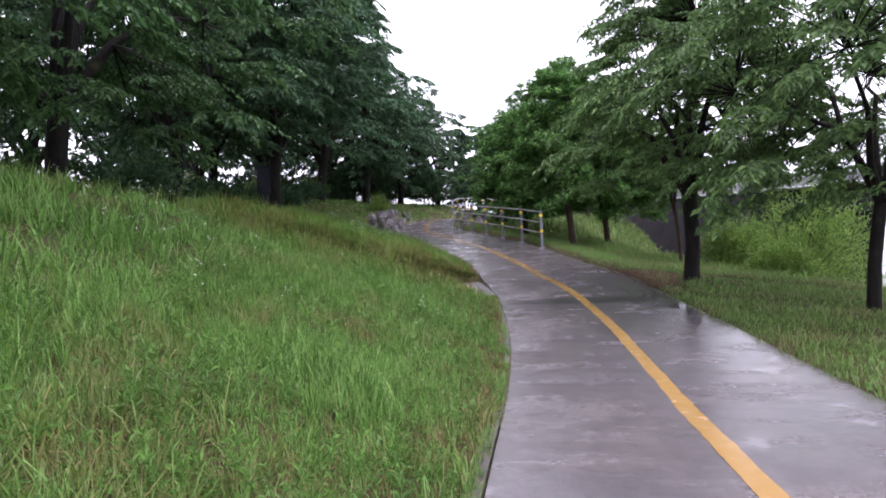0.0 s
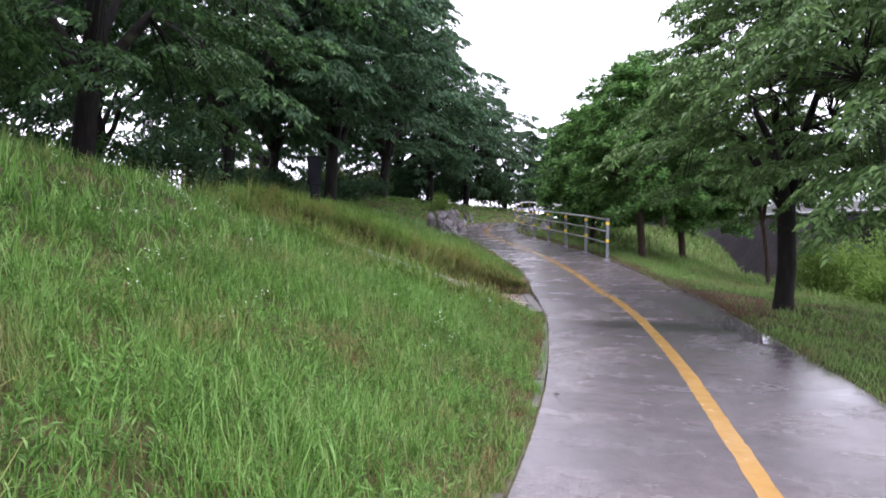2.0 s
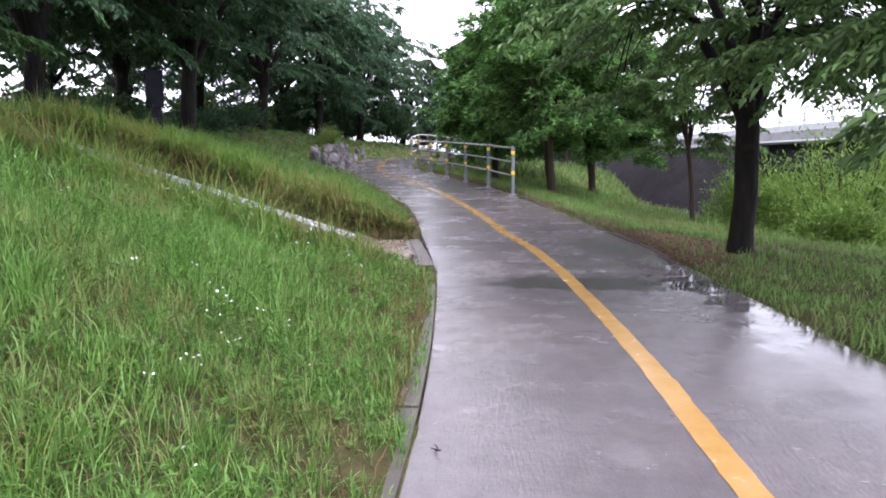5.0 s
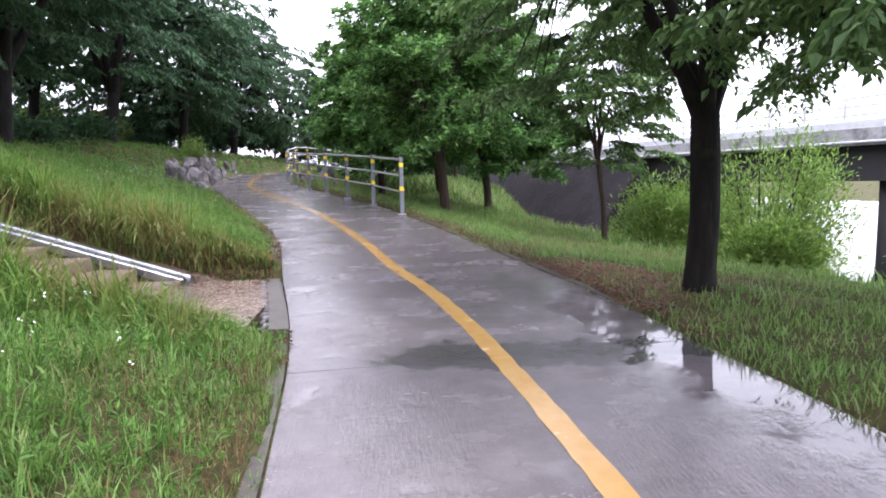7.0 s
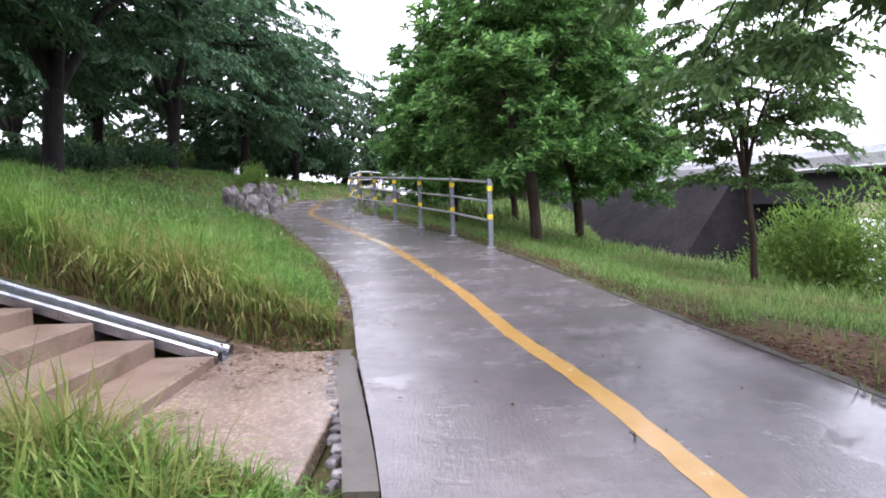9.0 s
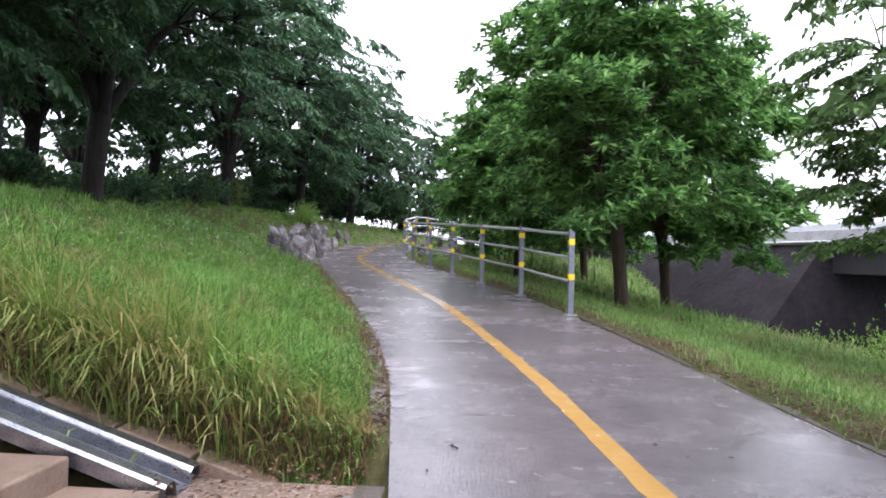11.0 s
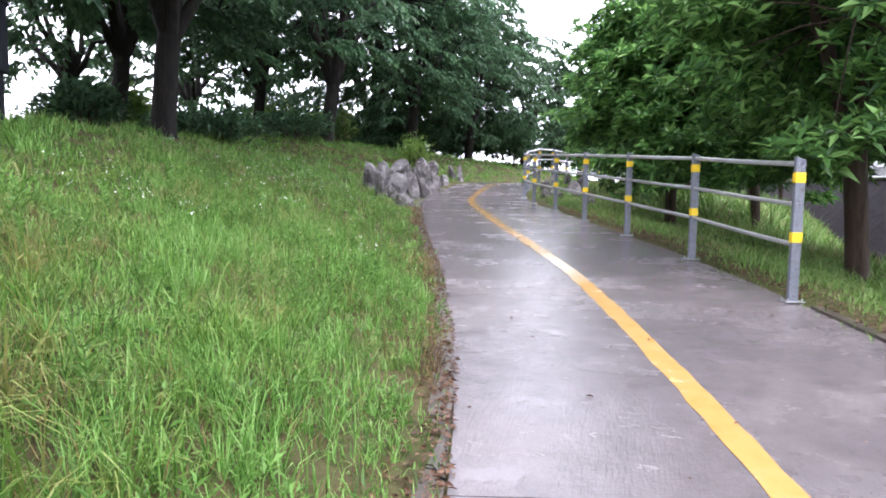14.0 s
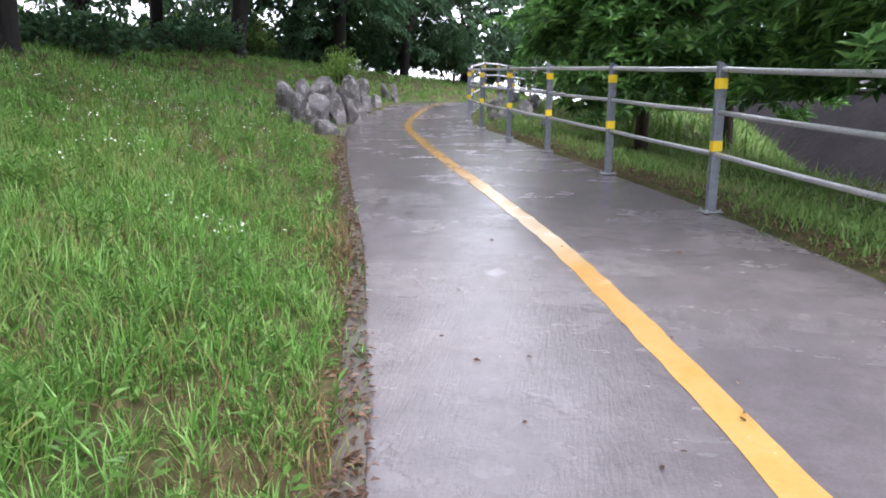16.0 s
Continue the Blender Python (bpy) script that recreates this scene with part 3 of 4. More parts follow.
def fence():
    ys, xs, s = fence_line()
    gaps = 2.03
    count = 14
    fe = tagged(empty("fence", (float(xs[0]), float(ys[0]), float(level(ys[0])))), "grey guard fence with three pipe rails and yellow reflective bands", "fence")
    inv = Matrix.Translation(fe.location).inverted()
    posts = []
    for k in range(count):
        sk = gaps * k
        y = float(np.interp(sk, s, ys))
        x = float(np.interp(sk, s, xs))
        dx = float(np.interp(sk + 0.1, s, xs) - x)
        dy = float(np.interp(sk + 0.1, s, ys) - y)
        a = math.atan2(dy, dx)
        z = float(level(y))
        posts.append((x, y, z))
        turn = Matrix.Rotation(a, 3, "Z")
        bm = bmesh.new()
        box(bm, (0.045, 0.085, 1.24), (0, 0, 0.62), 0.006)
        for v in bm.verts:
            if v.co.z > 1.1:
                v.co.z += v.co.y * 0.35
        p = part("post", bm, M_POST, fe, flat=True)
        p.matrix_parent_inverse = inv
        lean = random.uniform(-0.012, 0.012)
        p.matrix_basis = Matrix.Translation((x, y, z)) @ turn.to_4x4() @ Matrix.Rotation(lean, 4, "Y")
        for h in (1.075, 0.565):
            bm = bmesh.new()
            box(bm, (0.051, 0.091, 0.088), (0, 0, h), 0.003)
            part("reflective_band", bm, M_BAND, p, "yellow reflective band", flat=True)
        bm = bmesh.new()
        box(bm, (0.13, 0.17, 0.012), (0, 0, 0.010), 0.003)
        for bx in (-0.045, 0.045):
            for by in (-0.062, 0.062):
                c = bmesh.ops.create_cone(bm, cap_ends=True, segments=6, radius1=0.011, radius2=0.009, depth=0.022)
                bmesh.ops.translate(bm, vec=(bx, by, 0.026), verts=c["verts"])
        part("base_plate", bm, M_RAIL, p, "bolted steel base plate", flat=True)
    P = np.array(posts)
    for h, r in ((1.19, 0.024), (0.845, 0.021), (0.50, 0.021)):
        for a, b in zip(P, P[1:]):
            t = np.linspace(-0.01, 1.01, 5)[:, None]
            pts = a * (1 - t) + b * t
            pts[:, 2] += h
            pts[:, 2] -= 0.006 * np.sin(np.pi * np.clip(t[:, 0], 0, 1))
            ob = tube_part("rail", pts, np.full(5, r), M_RAIL, fe, 10, "galvanised pipe rail")
            ob.matrix_parent_inverse = inv
    return fe


fence()


# ---- boulders ----
def boulder(at, size, seed, mat, turn=0.0):
    r = np.random.default_rng(seed)
    bm = bmesh.new()
    bmesh.ops.create_icosphere(bm, subdivisions=3, radius=0.5)
    cuts = [(Vector(r.normal(0, 1, 3)).normalized(), r.uniform(0.17, 0.34)) for _ in range(8)]
    for v in bm.verts:
        for nrm, d in cuts:
            over = v.co.dot(nrm) - d
            if over > 0:
                v.co -= nrm * over * 0.985
        v.co += v.co.normalized() * (noise.noise(v.co * 3.1 + Vector((seed, 0, 0))) * 0.010 + noise.noise(v.co * 9 + Vector((0, seed, 0))) * 0.008)
    bmesh.ops.scale(bm, vec=(size[0] * 0.95, size[1] * 1.0, size[2] * 1.2), verts=bm.verts)
    ob = part("boulder", bm, mat, flat=True)
    ob.matrix_basis = Matrix.Translation(at) @ Matrix.Rotation(turn, 4, "Z") @ Matrix.Rotation(r.uniform(-0.25, 0.25), 4, "X")
    return ob


random.seed(21)
BOULDERS = [  # distance left of the path's edge, y, width, depth, height, dark
    (0.55, 25.6, 0.55, 0.5, 0.55, 0), (0.75, 26.6, 0.6, 0.7, 1.25, 0), (1.2, 26.3, 0.7, 0.6, 0.8, 0), (0.9, 27.4, 0.85, 0.7, 1.35, 1), (0.5, 27.9, 0.5, 0.6, 1.0, 0), (1.6, 27.3, 0.8, 0.7, 1.0, 0),
    (0.3, 28.6, 0.55, 0.6, 0.8, 1), (1.0, 28.5, 0.75, 0.7, 1.5, 0), (0.35, 29.3, 0.5, 0.6, 1.05, 0), (1.1, 29.5, 1.0, 0.8, 1.35, 1), (0.3, 30.2, 0.55, 0.55, 1.05, 0), (0.85, 30.4, 0.5, 0.7, 1.2, 1),
    (1.7, 29.9, 0.9, 0.8, 1.1, 0), (0.4, 31.2, 0.6, 0.5, 0.9, 1), (0.9, 31.5, 0.6, 0.7, 1.2, 0), (1.5, 31.6, 0.8, 0.7, 1.1, 1), (0.45, 32.3, 0.5, 0.5, 0.7, 0), (1.0, 32.8, 0.6, 0.6, 0.95, 0), (0.5, 34.2, 0.4, 0.4, 0.85, 0), (0.9, 34.6, 0.45, 0.4, 0.9, 1)]
for k, (d, y, w, dp, h, dark) in enumerate(BOULDERS):
    y += 1.6
    x = float(left_edge(y)) - d + 0.15
    ob = boulder((x, y, float(land(x, y)) + h * 0.14), (w * 0.92, dp * 0.92, h), k + 3, M_ROCK_D if dark else M_ROCK, random.uniform(0, 3))
    tagged(ob, "dark angular boulder set in the bank" if dark else "pale lichened angular boulder edging the path", "rock", "boulders beside the path")


RIVER_ROCKS = [  # distance past the fence, y, width, height
    (0.5, 30.6, 0.5, 0.55), (0.9, 31.6, 0.7, 0.7), (0.6, 32.5, 0.6, 0.6), (1.3, 32.9, 0.8, 0.8), (0.7, 33.8, 0.6, 0.7), (1.5, 34.6, 0.7, 0.75), (0.8, 35.4, 0.6, 0.6), (1.8, 31.4, 0.6, 0.5)]
for k, (d, y, w, h) in enumerate(RIVER_ROCKS):
    x = float(right_edge(y)) + d
    ob = boulder((x, y, float(land(x, y)) + h * 0.12), (w * 0.8, w * 0.7, h * 0.8), k + 61, M_ROCK, random.uniform(0, 3))
    tagged(ob, "pale grey boulder on the grass behind the guard fence", "rock", "boulders behind the fence")


# ---- trees ----
def leaf_arrays(P, N, size, r, fold=0.25, aspect=0.5):
    """Folded diamond leaves at P, pointing along N."""
    n = len(P)
    N = N / (np.linalg.norm(N, axis=1)[:, None] + 1e-9)
    side = np.cross(N, r.normal(0, 1, (n, 3)) * 0.45 + np.array([0, 0, 1.0]))
    side /= np.linalg.norm(side, axis=1)[:, None] + 1e-9
    up = np.cross(side, N)
    L = size * r.uniform(0.6, 1.25, n)[:, None]
    W = L * aspect
    a = P
    b = P + N * L * 0.45 + side * W * 0.5 + up * W * fold
    c = P + N * L - up * L * 0.12
    d = P + N * L * 0.45 - side * W * 0.5 + up * W * fold
    v = np.stack([a, b, c, d], 1).reshape(-1, 3)
    k = np.arange(n)[:, None] * 4
    f = np.concatenate([k + np.array([0, 1, 2]), k + np.array([0, 2, 3])], 1).reshape(-1, 3)
    return v, f


def frond_arrays(c, out, reach, count, droop, r):
    """A flat drooping spray: one arching twig, side shoots in its plane, and leaves in two rows hanging from each shoot."""
    shoots = max(5, count // 11)
    m = max(5, count // shoots)
    flat_out = np.array([out[0], out[1], 0.0]) / (math.hypot(out[0], out[1]) + 1e-6)
    turn = r.normal(0, 0.45)
    ca, sa = math.cos(turn), math.sin(turn)
    axis = np.array([flat_out[0] * ca - flat_out[1] * sa, flat_out[0] * sa + flat_out[1] * ca, r.normal(0.02, 0.12)])
    across = np.array([-axis[1], axis[0], r.normal(0, 0.15)])
    s = np.sort(r.uniform(0.0, 1.0, shoots))
    hang = droop * reach * r.uniform(0.55, 1.15)
    root = c + axis * ((s - 0.45) * 2.0 * reach)[:, None] - np.array([0, 0, 1.0]) * (s ** 2 * hang)[:, None]
    hand = np.where(np.arange(shoots) % 2 == 0, 1.0, -1.0)
    lead = axis * 0.75 + across * (hand * r.uniform(0.45, 1.15, shoots) * (1.1 - 0.75 * s))[:, None] + r.normal(0, 0.10, (shoots, 3))
    lead[:, 2] -= droop * (0.15 + 0.65 * s)
    lead /= np.linalg.norm(lead, axis=1)[:, None]
    long = reach * r.uniform(0.45, 0.95, shoots) * (1.15 - 0.45 * s)
    t = (np.arange(m) + 0.5) / m
    pts = root[:, None] + lead[:, None] * (long[:, None] * t)[..., None]
    pts[..., 2] -= (t ** 2)[None] * long[:, None] * droop * 0.55
    pts += r.normal(0, 0.012, pts.shape)
    side = np.cross(lead, [0, 0, 1.0])
    side /= np.linalg.norm(side, axis=1)[:, None] + 1e-6
    alt = np.where(np.arange(m) % 2 == 0, 1.0, -1.0)[None, :, None]
    way = lead[:, None] * 0.65 + side[:, None] * alt * 0.7 + r.normal(0, 0.18, pts.shape)
    way[..., 2] -= 0.25 + droop * 0.35 * t[None]
    return pts.reshape(-1, 3), way.reshape(-1, 3)


def tree(name, at, height, fork, radius, trunk_r, seed, leaf_mat, bark, leaves, label, clumps=70, flat=0.45, leaf=0.09, lean=(0.0, 0.0), low=0.0, droop=0.35, limbs=6, skirt=None, group="", aspect=0.5, offset=(0.0, 0.0), spread=0.55, cone=0.0, rosette=False, frond=False):
    """Trunk with forked limbs and twigs, and a crown of many leaf sprays with gaps between them."""
    r = np.random.default_rng(seed)
    x, y = at
    z0 = float(land(x, y)) - 0.12
    th = tagged(empty(name, (x, y, z0)), label, "tree", group)
    tubes = []
    flare = np.array([1.45, 1.12, 1.0, 0.95, 0.95, 0.9])
    hh = np.array([0, 0.06, 0.18, 0.45, 0.75, 1.0]) * fork
    wob = np.cumsum(r.normal(0, 0.03, (6, 2)), axis=0) * [[1, 1]]
    base = np.stack([lean[0] * hh + wob[:, 0] * hh / fork, lean[1] * hh + wob[:, 1] * hh / fork, hh], -1)
    tubes.append(tube_arrays(base, flare * trunk_r, 14))
    top = base[-1]
    ch = height - fork * (1 - low)
    mid = np.array([top[0] + offset[0], top[1] + offset[1], height - ch * 0.5])
    nodes = []
    for k in range(limbs):
        a = 2 * np.pi * (k + r.uniform(-0.3, 0.3)) / limbs
        rise = r.uniform(0.35, 1.0) if k else 1.3
        end = np.array([mid[0] + np.cos(a) * radius * (0.62 if k else 0.1), mid[1] + np.sin(a) * radius * (0.62 if k else 0.1), fork + (height - fork) * min(0.72, rise * 0.62)])
        t = np.linspace(0, 1, 7)[:, None]
        pts = (top - [0, 0, 0.1]) * (1 - t) + end * t + np.array([0, 0, 1]) * (np.sin(np.pi * t) * 0.22 * (height - fork) * (0.5 if k else 0))
        pts[1:-1] += r.normal(0, 0.05 * radius / 2, (5, 3))
        tubes.append(tube_arrays(pts, trunk_r * np.array([0.72, 0.52, 0.42, 0.33, 0.25, 0.18, 0.1]) * (1.15 if k == 0 else 1.0), 8))
        nodes.append(pts[2:])
    nodes = np.concatenate(nodes)
    # spray centres, towards the outside of the crown
    C = []
    while len(C) < clumps:
        u = r.normal(0, 1, 3)
        u /= np.linalg.norm(u)
        q = r.uniform(0.35, 1.0) ** 0.5
        if u[2] < -0.75:
            continue
        reach = 1 + 0.22 * math.sin(3 * math.atan2(u[1], u[0]) + seed) + 0.15 * r.normal()
        reach *= 1 - cone * max(0.0, u[2] * q)
        C.append(mid + u * q * np.array([radius, radius, ch * 0.52]) * np.array([reach, reach, 1.0]))
    C = np.array(C)
    C[:, 2] = np.maximum(C[:, 2], fork * 0.85 - ch * 0.25 * low)
    for c in C:
        w = nodes[np.argmin(np.linalg.norm(nodes - c, axis=1))]
        t = np.linspace(0, 1, 4)[:, None]
        pts = w * (1 - t) + c * t + np.array([0, 0, 1]) * np.sin(np.pi * t) * 0.1
        tubes.append(tube_arrays(pts, np.linspace(max(0.012, trunk_r * 0.12), 0.005, 4), 3))
    v, q = join_arrays(tubes)
    raw_part("trunk", v, q, bark, th, "", True)
    per = max(20, leaves // clumps)
    Ps, Ns = [], []
    for c in C:
        out = c - mid
        out[2] *= 0.4
        out /= np.linalg.norm(out) + 1e-9
        rad = spread * r.uniform(0.65, 1.3)
        if frond:
            p, d = frond_arrays(c, out, rad, per, droop, r)
            Ps.append(p)
            Ns.append(d)
            continue
        # sub-sprays: short shoots carrying rows of leaves
        shoots = max(6, per // 14)
        ang, rr = r.uniform(0, 2 * np.pi, shoots), r.uniform(0, 1, shoots) ** 0.5
        S = c + np.stack([np.cos(ang) * rr * rad, np.sin(ang) * rr * rad, r.normal(0, 1, shoots) * rad * flat * 0.45], -1)
        S[:, 2] -= droop * 0.45 * ((S - c) @ out + rr * rad * 0.5)
        D = (S - c) / (rad + 1e-6) + out * 0.8 + r.normal(0, 0.25, (shoots, 3))
        D[:, 2] -= droop * np.abs(r.normal(0.7, 0.4, shoots))
        D /= np.linalg.norm(D, axis=1)[:, None]
        m = max(4, per // shoots)
        t = r.uniform(-0.1, 1, (shoots, m, 1))
        pts = S[:, None] + D[:, None] * t * rad * 0.75
        pts[..., 2] -= (t[..., 0] ** 2) * rad * droop * 0.5
        pts += r.normal(0, 0.03, pts.shape)
        nrm = D[:, None] * 0.8 + r.normal(0, 0.5, pts.shape) + np.array([0, 0, -droop * 0.5])
        if rosette:
            axis = out * 0.55 + np.array([0, 0, 1.0]) + r.normal(0, 0.3, (shoots, 3))
            axis /= np.linalg.norm(axis, axis=1)[:, None]
            e1 = np.cross(axis, r.normal(0, 1, (shoots, 3)))
            e1 /= np.linalg.norm(e1, axis=1)[:, None]
            e2 = np.cross(axis, e1)
            q = (np.arange(m) * 2.4)[None, :, None]
            lift = np.linspace(0.75, -0.15, m)[None, :, None]
            nrm = np.cos(q) * e1[:, None] + np.sin(q) * e2[:, None] + lift * axis[:, None] + r.normal(0, 0.12, (shoots, m, 3))
            pts = S[:, None] + axis[:, None] * (lift - 0.4) * 0.05 + r.normal(0, 0.01, (shoots, m, 3))
        Ps.append(pts.reshape(-1, 3))
        Ns.append(nrm.reshape(-1, 3))
    v, f = leaf_arrays(np.concatenate(Ps), np.concatenate(Ns), leaf, r, aspect=aspect)
    raw_part("crown", v, f, leaf_mat, th)
    return th


CHERRY = "tall cherry tree with dark layered leaves on the bank"
ROW = "trees along the bank"
# left of the path, along the top of the bank: place, height, crown radius, trunk, leaves, leaf length, how low the crown hangs
for k, (x, y, h, rad, tr, n, lf, low, far) in enumerate((
        (-6.4, 4.0, 9.5, 4.6, 0.20, 46000, 0.145, 1.1, 2), (-7.8, 10.6, 11.0, 4.8, 0.22, 46000, 0.165, 1.0, 2), (-10.2, 19.3, 12.0, 5.9, 0.25, 56000, 0.22, 0.65, 0),
        (-9.07, 25.4, 13.3, 5.6, 0.27, 60000, 0.24, 0.35, 0), (-14.0, 29.3, 11.5, 5.0, 0.25, 19000, 0.26, 0.3, 0), (-10.5, 36.2, 13.5, 5.4, 0.28, 32000, 0.25, 0.6, 0),
        (-14.8, 38.1, 11.5, 5.0, 0.24, 13000, 0.29, 0.5, 0), (-9.3, 43.0, 11.0, 4.4, 0.26, 24000, 0.25, 0.9, 0), (-8.2, 50.0, 10.0, 4.4, 0.25, 20000, 0.28, 1.1, 1),
        (-6.2, 58.0, 9.5, 4.4, 0.25, 12000, 0.36, 1.1, 1), (-3.0, 67.0, 9.0, 4.6, 0.25, 10000, 0.39, 1.1, 1), (-15.5, 13.5, 10.5, 4.8, 0.22, 10000, 0.31, 0.3, 0),
        (-19.0, 23.0, 10.5, 4.8, 0.22, 10000, 0.32, 0.3, 0), (-20.0, 33.0, 10.5, 4.8, 0.22, 10000, 0.33, 0.4, 0), (-14.5, 5.0, 10.5, 5.0, 0.22, 10000, 0.31, 0.6, 0),
        (-13.5, 47.0, 11.5, 5.2, 0.25, 14000, 0.31, 1.0, 1), (-22.0, 43.0, 11.0, 5.2, 0.25, 9000, 0.39, 1.0, 1), (-11.5, 56.0, 11.5, 5.4, 0.25, 9000, 0.41, 1.1, 1), (5.0, 74.0, 10.5, 5.0, 0.25, 9000, 0.41, 1.1, 1))):
    tree("cherry_tree", (x, y), h, 2.3, rad, tr, k + 1, (M_LEAF_L, M_LEAF_F, M_LEAF_N)[far], M_BARK, n, CHERRY, 300 if n > 20000 else 150, 0.22, lf * (0.92 if far == 2 else 0.98), (0.1, 0.03), low, 0.55, 7, group=ROW, aspect=0.48, spread=0.72 if far == 2 else 0.85, cone=0.45, frond=True)

# right of the path
VERGE = "trees on the river verge"
ROUND = "dense round-crowned broadleaf tree behind the fence"
tree("zelkova_tree", (6.6, 8.1), 5.8, 1.7, 3.0, 0.09, 31, M_LEAF_A, M_BARK, 50000, "slender dark-barked tree on the river verge", 230, 0.4, 0.12, low=0.38, droop=0.6, group=VERGE, aspect=0.38, spread=0.48, frond=True)
tree("zelkova_tree", (5.04, 11.52), 6.4, 1.8, 2.25, 0.145, 32, M_LEAF_A, M_BARK, 58000, "dark-barked tree forking low beside the puddled path", 250, 0.4, 0.092, (0.03, 0.03), 0.22, 0.55, 6, group=VERGE, aspect=0.50, spread=0.45, cone=0.35, frond=True)
for k, (x, y, h, rad, low, n, lf, far) in enumerate(((3.54, 21.65, 6.6, 2.05, 0.6, 52000, 0.17, 0), (5.17, 24.96, 7.2, 2.4, 0.8, 46000, 0.215, 0), (1.9, 28.2, 5.5, 1.85, 0.9, 28000, 0.23, 0), (4.2, 31.5, 6.3, 2.4, 0.9, 20000, 0.26, 0),
                                                    (1.2, 34.5, 6.6, 2.3, 0.9, 18000, 0.20, 0), (3.2, 39.5, 7.0, 2.6, 1.0, 14000, 0.23, 1), (6.5, 46.0, 7.4, 3.0, 1.0, 12000, 0.26, 1), (9.5, 54.0, 7.6, 3.2, 1.0, 10000, 0.28, 1))):
    tree("broadleaf_tree", (x, y), h, 1.75, rad, 0.125, 40 + k, M_LEAF_F if far else M_LEAF_R, M_BARK_B, n, "far broadleaf tree beyond the bend" if far else ROUND, 125, 0.38, lf, low=low, droop=0.25, group=VERGE, aspect=0.36, spread=0.60, rosette=True)
sap = tree("young_tree", (6.38, 17.95), 5.2, 1.8, 1.2, 0.055, 61, M_LEAF_A, M_BARK_B, 22000, "thin young tree leaning on the grass verge", 110, 0.6, 0.10, (-0.06, 0), 0.45, 0.5, 5, group=VERGE, spread=0.38, frond=True)


# ---- bushes on the river bank ----
def bush(at, radius, height, seed, leaves, mat=None, leaf=0.13, label="pale green feathery bush on the river bank", group="bushes on the river bank"):
    r = np.random.default_rng(seed)
    x, y = at
    z0 = float(land(x, y)) - 0.1
    th = tagged(empty("bush", (x, y, z0)), label, "bush", group)
    tubes, Ps, Ns = [], [], []
    for k in range(60):
        a, q = r.uniform(0, 2 * np.pi), r.uniform(0.1, 1) ** 0.5
        end = np.array([np.cos(a) * q * radius, np.sin(a) * q * radius, height * (1.02 - 0.6 * q * q) * r.uniform(0.7, 1.08)])
        t = np.linspace(0, 1, 5)[:, None]
        pts = np.array([np.cos(a) * 0.2, np.sin(a) * 0.2, 0]) * (1 - t) + end * t + np.array([0, 0, 1]) * np.sin(np.pi * t) * 0.25
        if k % 3 == 0:
            tubes.append(tube_arrays(pts, np.linspace(0.025, 0.006, 5), 4))
        m = leaves // 60
        t = r.uniform(0.35, 1.06, m)[:, None]
        base = np.array([np.cos(a) * 0.2, np.sin(a) * 0.2, 0]) * (1 - t) + end * t + np.array([0, 0, 1]) * np.sin(np.pi * np.clip(t, 0, 1)) * 0.25
        Ps.append(base + r.normal(0, 0.17, (m, 3)))
        Ns.append(end / np.linalg.norm(end) + r.normal(0, 0.6, (m, 3)))
    v, q = join_arrays(tubes)
    raw_part("woody_base", v, q, M_BARK_B, th, "", True)
    v, f = leaf_arrays(np.concatenate(Ps), np.concatenate(Ns), leaf, r, aspect=0.28 if leaf < 0.15 else 0.5)
    raw_part("foliage", v, f, mat or M_LEAF_W, th)


for k in range(26):
    y = -1 + k * 2.1
    x = -9.5 - 2.5 * math.sin(k * 1.7) - (4 if k % 3 == 0 else 0)
    bush((x - (3 if y > 18 else 0), y), 1.3 + 0.4 * math.sin(k * 2.3), 1.0 + 0.35 * math.sin(k * 3.1) + (0.7 if y < 14 else 0), 160 + k, 1600, M_LEAF_L, 0.2, "dark shrub under the trees on the bank top", "shrubs under the trees")

for k, (x, y, rad, h) in enumerate(((-12.0, 9.0, 1.7, 2.3), (-13.0, 13.0, 1.8, 2.4), (-14.0, 16.5, 1.6, 2.0), (-12.5, 5.5, 1.7, 2.3), (-11.0, 1.5, 1.6, 2.2), (-24.0, 47.0, 2.6, 3.2), (-20.5, 49.0, 2.6, 3.4), (-17.5, 47.5, 2.4, 3.2), (-14.5, 50.5, 2.6, 3.6),
                                    (-11.5, 48.5, 2.4, 3.2), (-9.5, 54.0, 2.6, 3.4), (-6.0, 52.0, 2.2, 3.0), (-3.5, 58.0, 2.4, 3.2), (0.5, 60.0, 2.6, 3.4), (4.5, 62.0, 2.6, 3.4), (8.5, 60.0, 2.6, 3.6))):
    bush((x, y), rad, h, 220 + k, 2600, M_LEAF_L if y < 30 else M_LEAF_F, 0.24 if y < 30 else 0.32, "dark shrub under the trees on the bank top", "shrubs under the trees")

for k, (x, y, rad, h) in enumerate(((9.2, 17.2, 1.6, 3.5), (10.5, 19.4, 2.1, 4.8), (10.2, 23.2, 1.8, 3.9), (11.6, 27.0, 2.0, 4.4), (12.4, 22.0, 2.0, 5.0), (8.3, 19.6, 1.1, 2.0), (8.0, 15.0, 0.6, 0.8), (12.0, 31.5, 1.8, 3.8))):
    bush((x, y), rad, h, 60 + k, 7200)


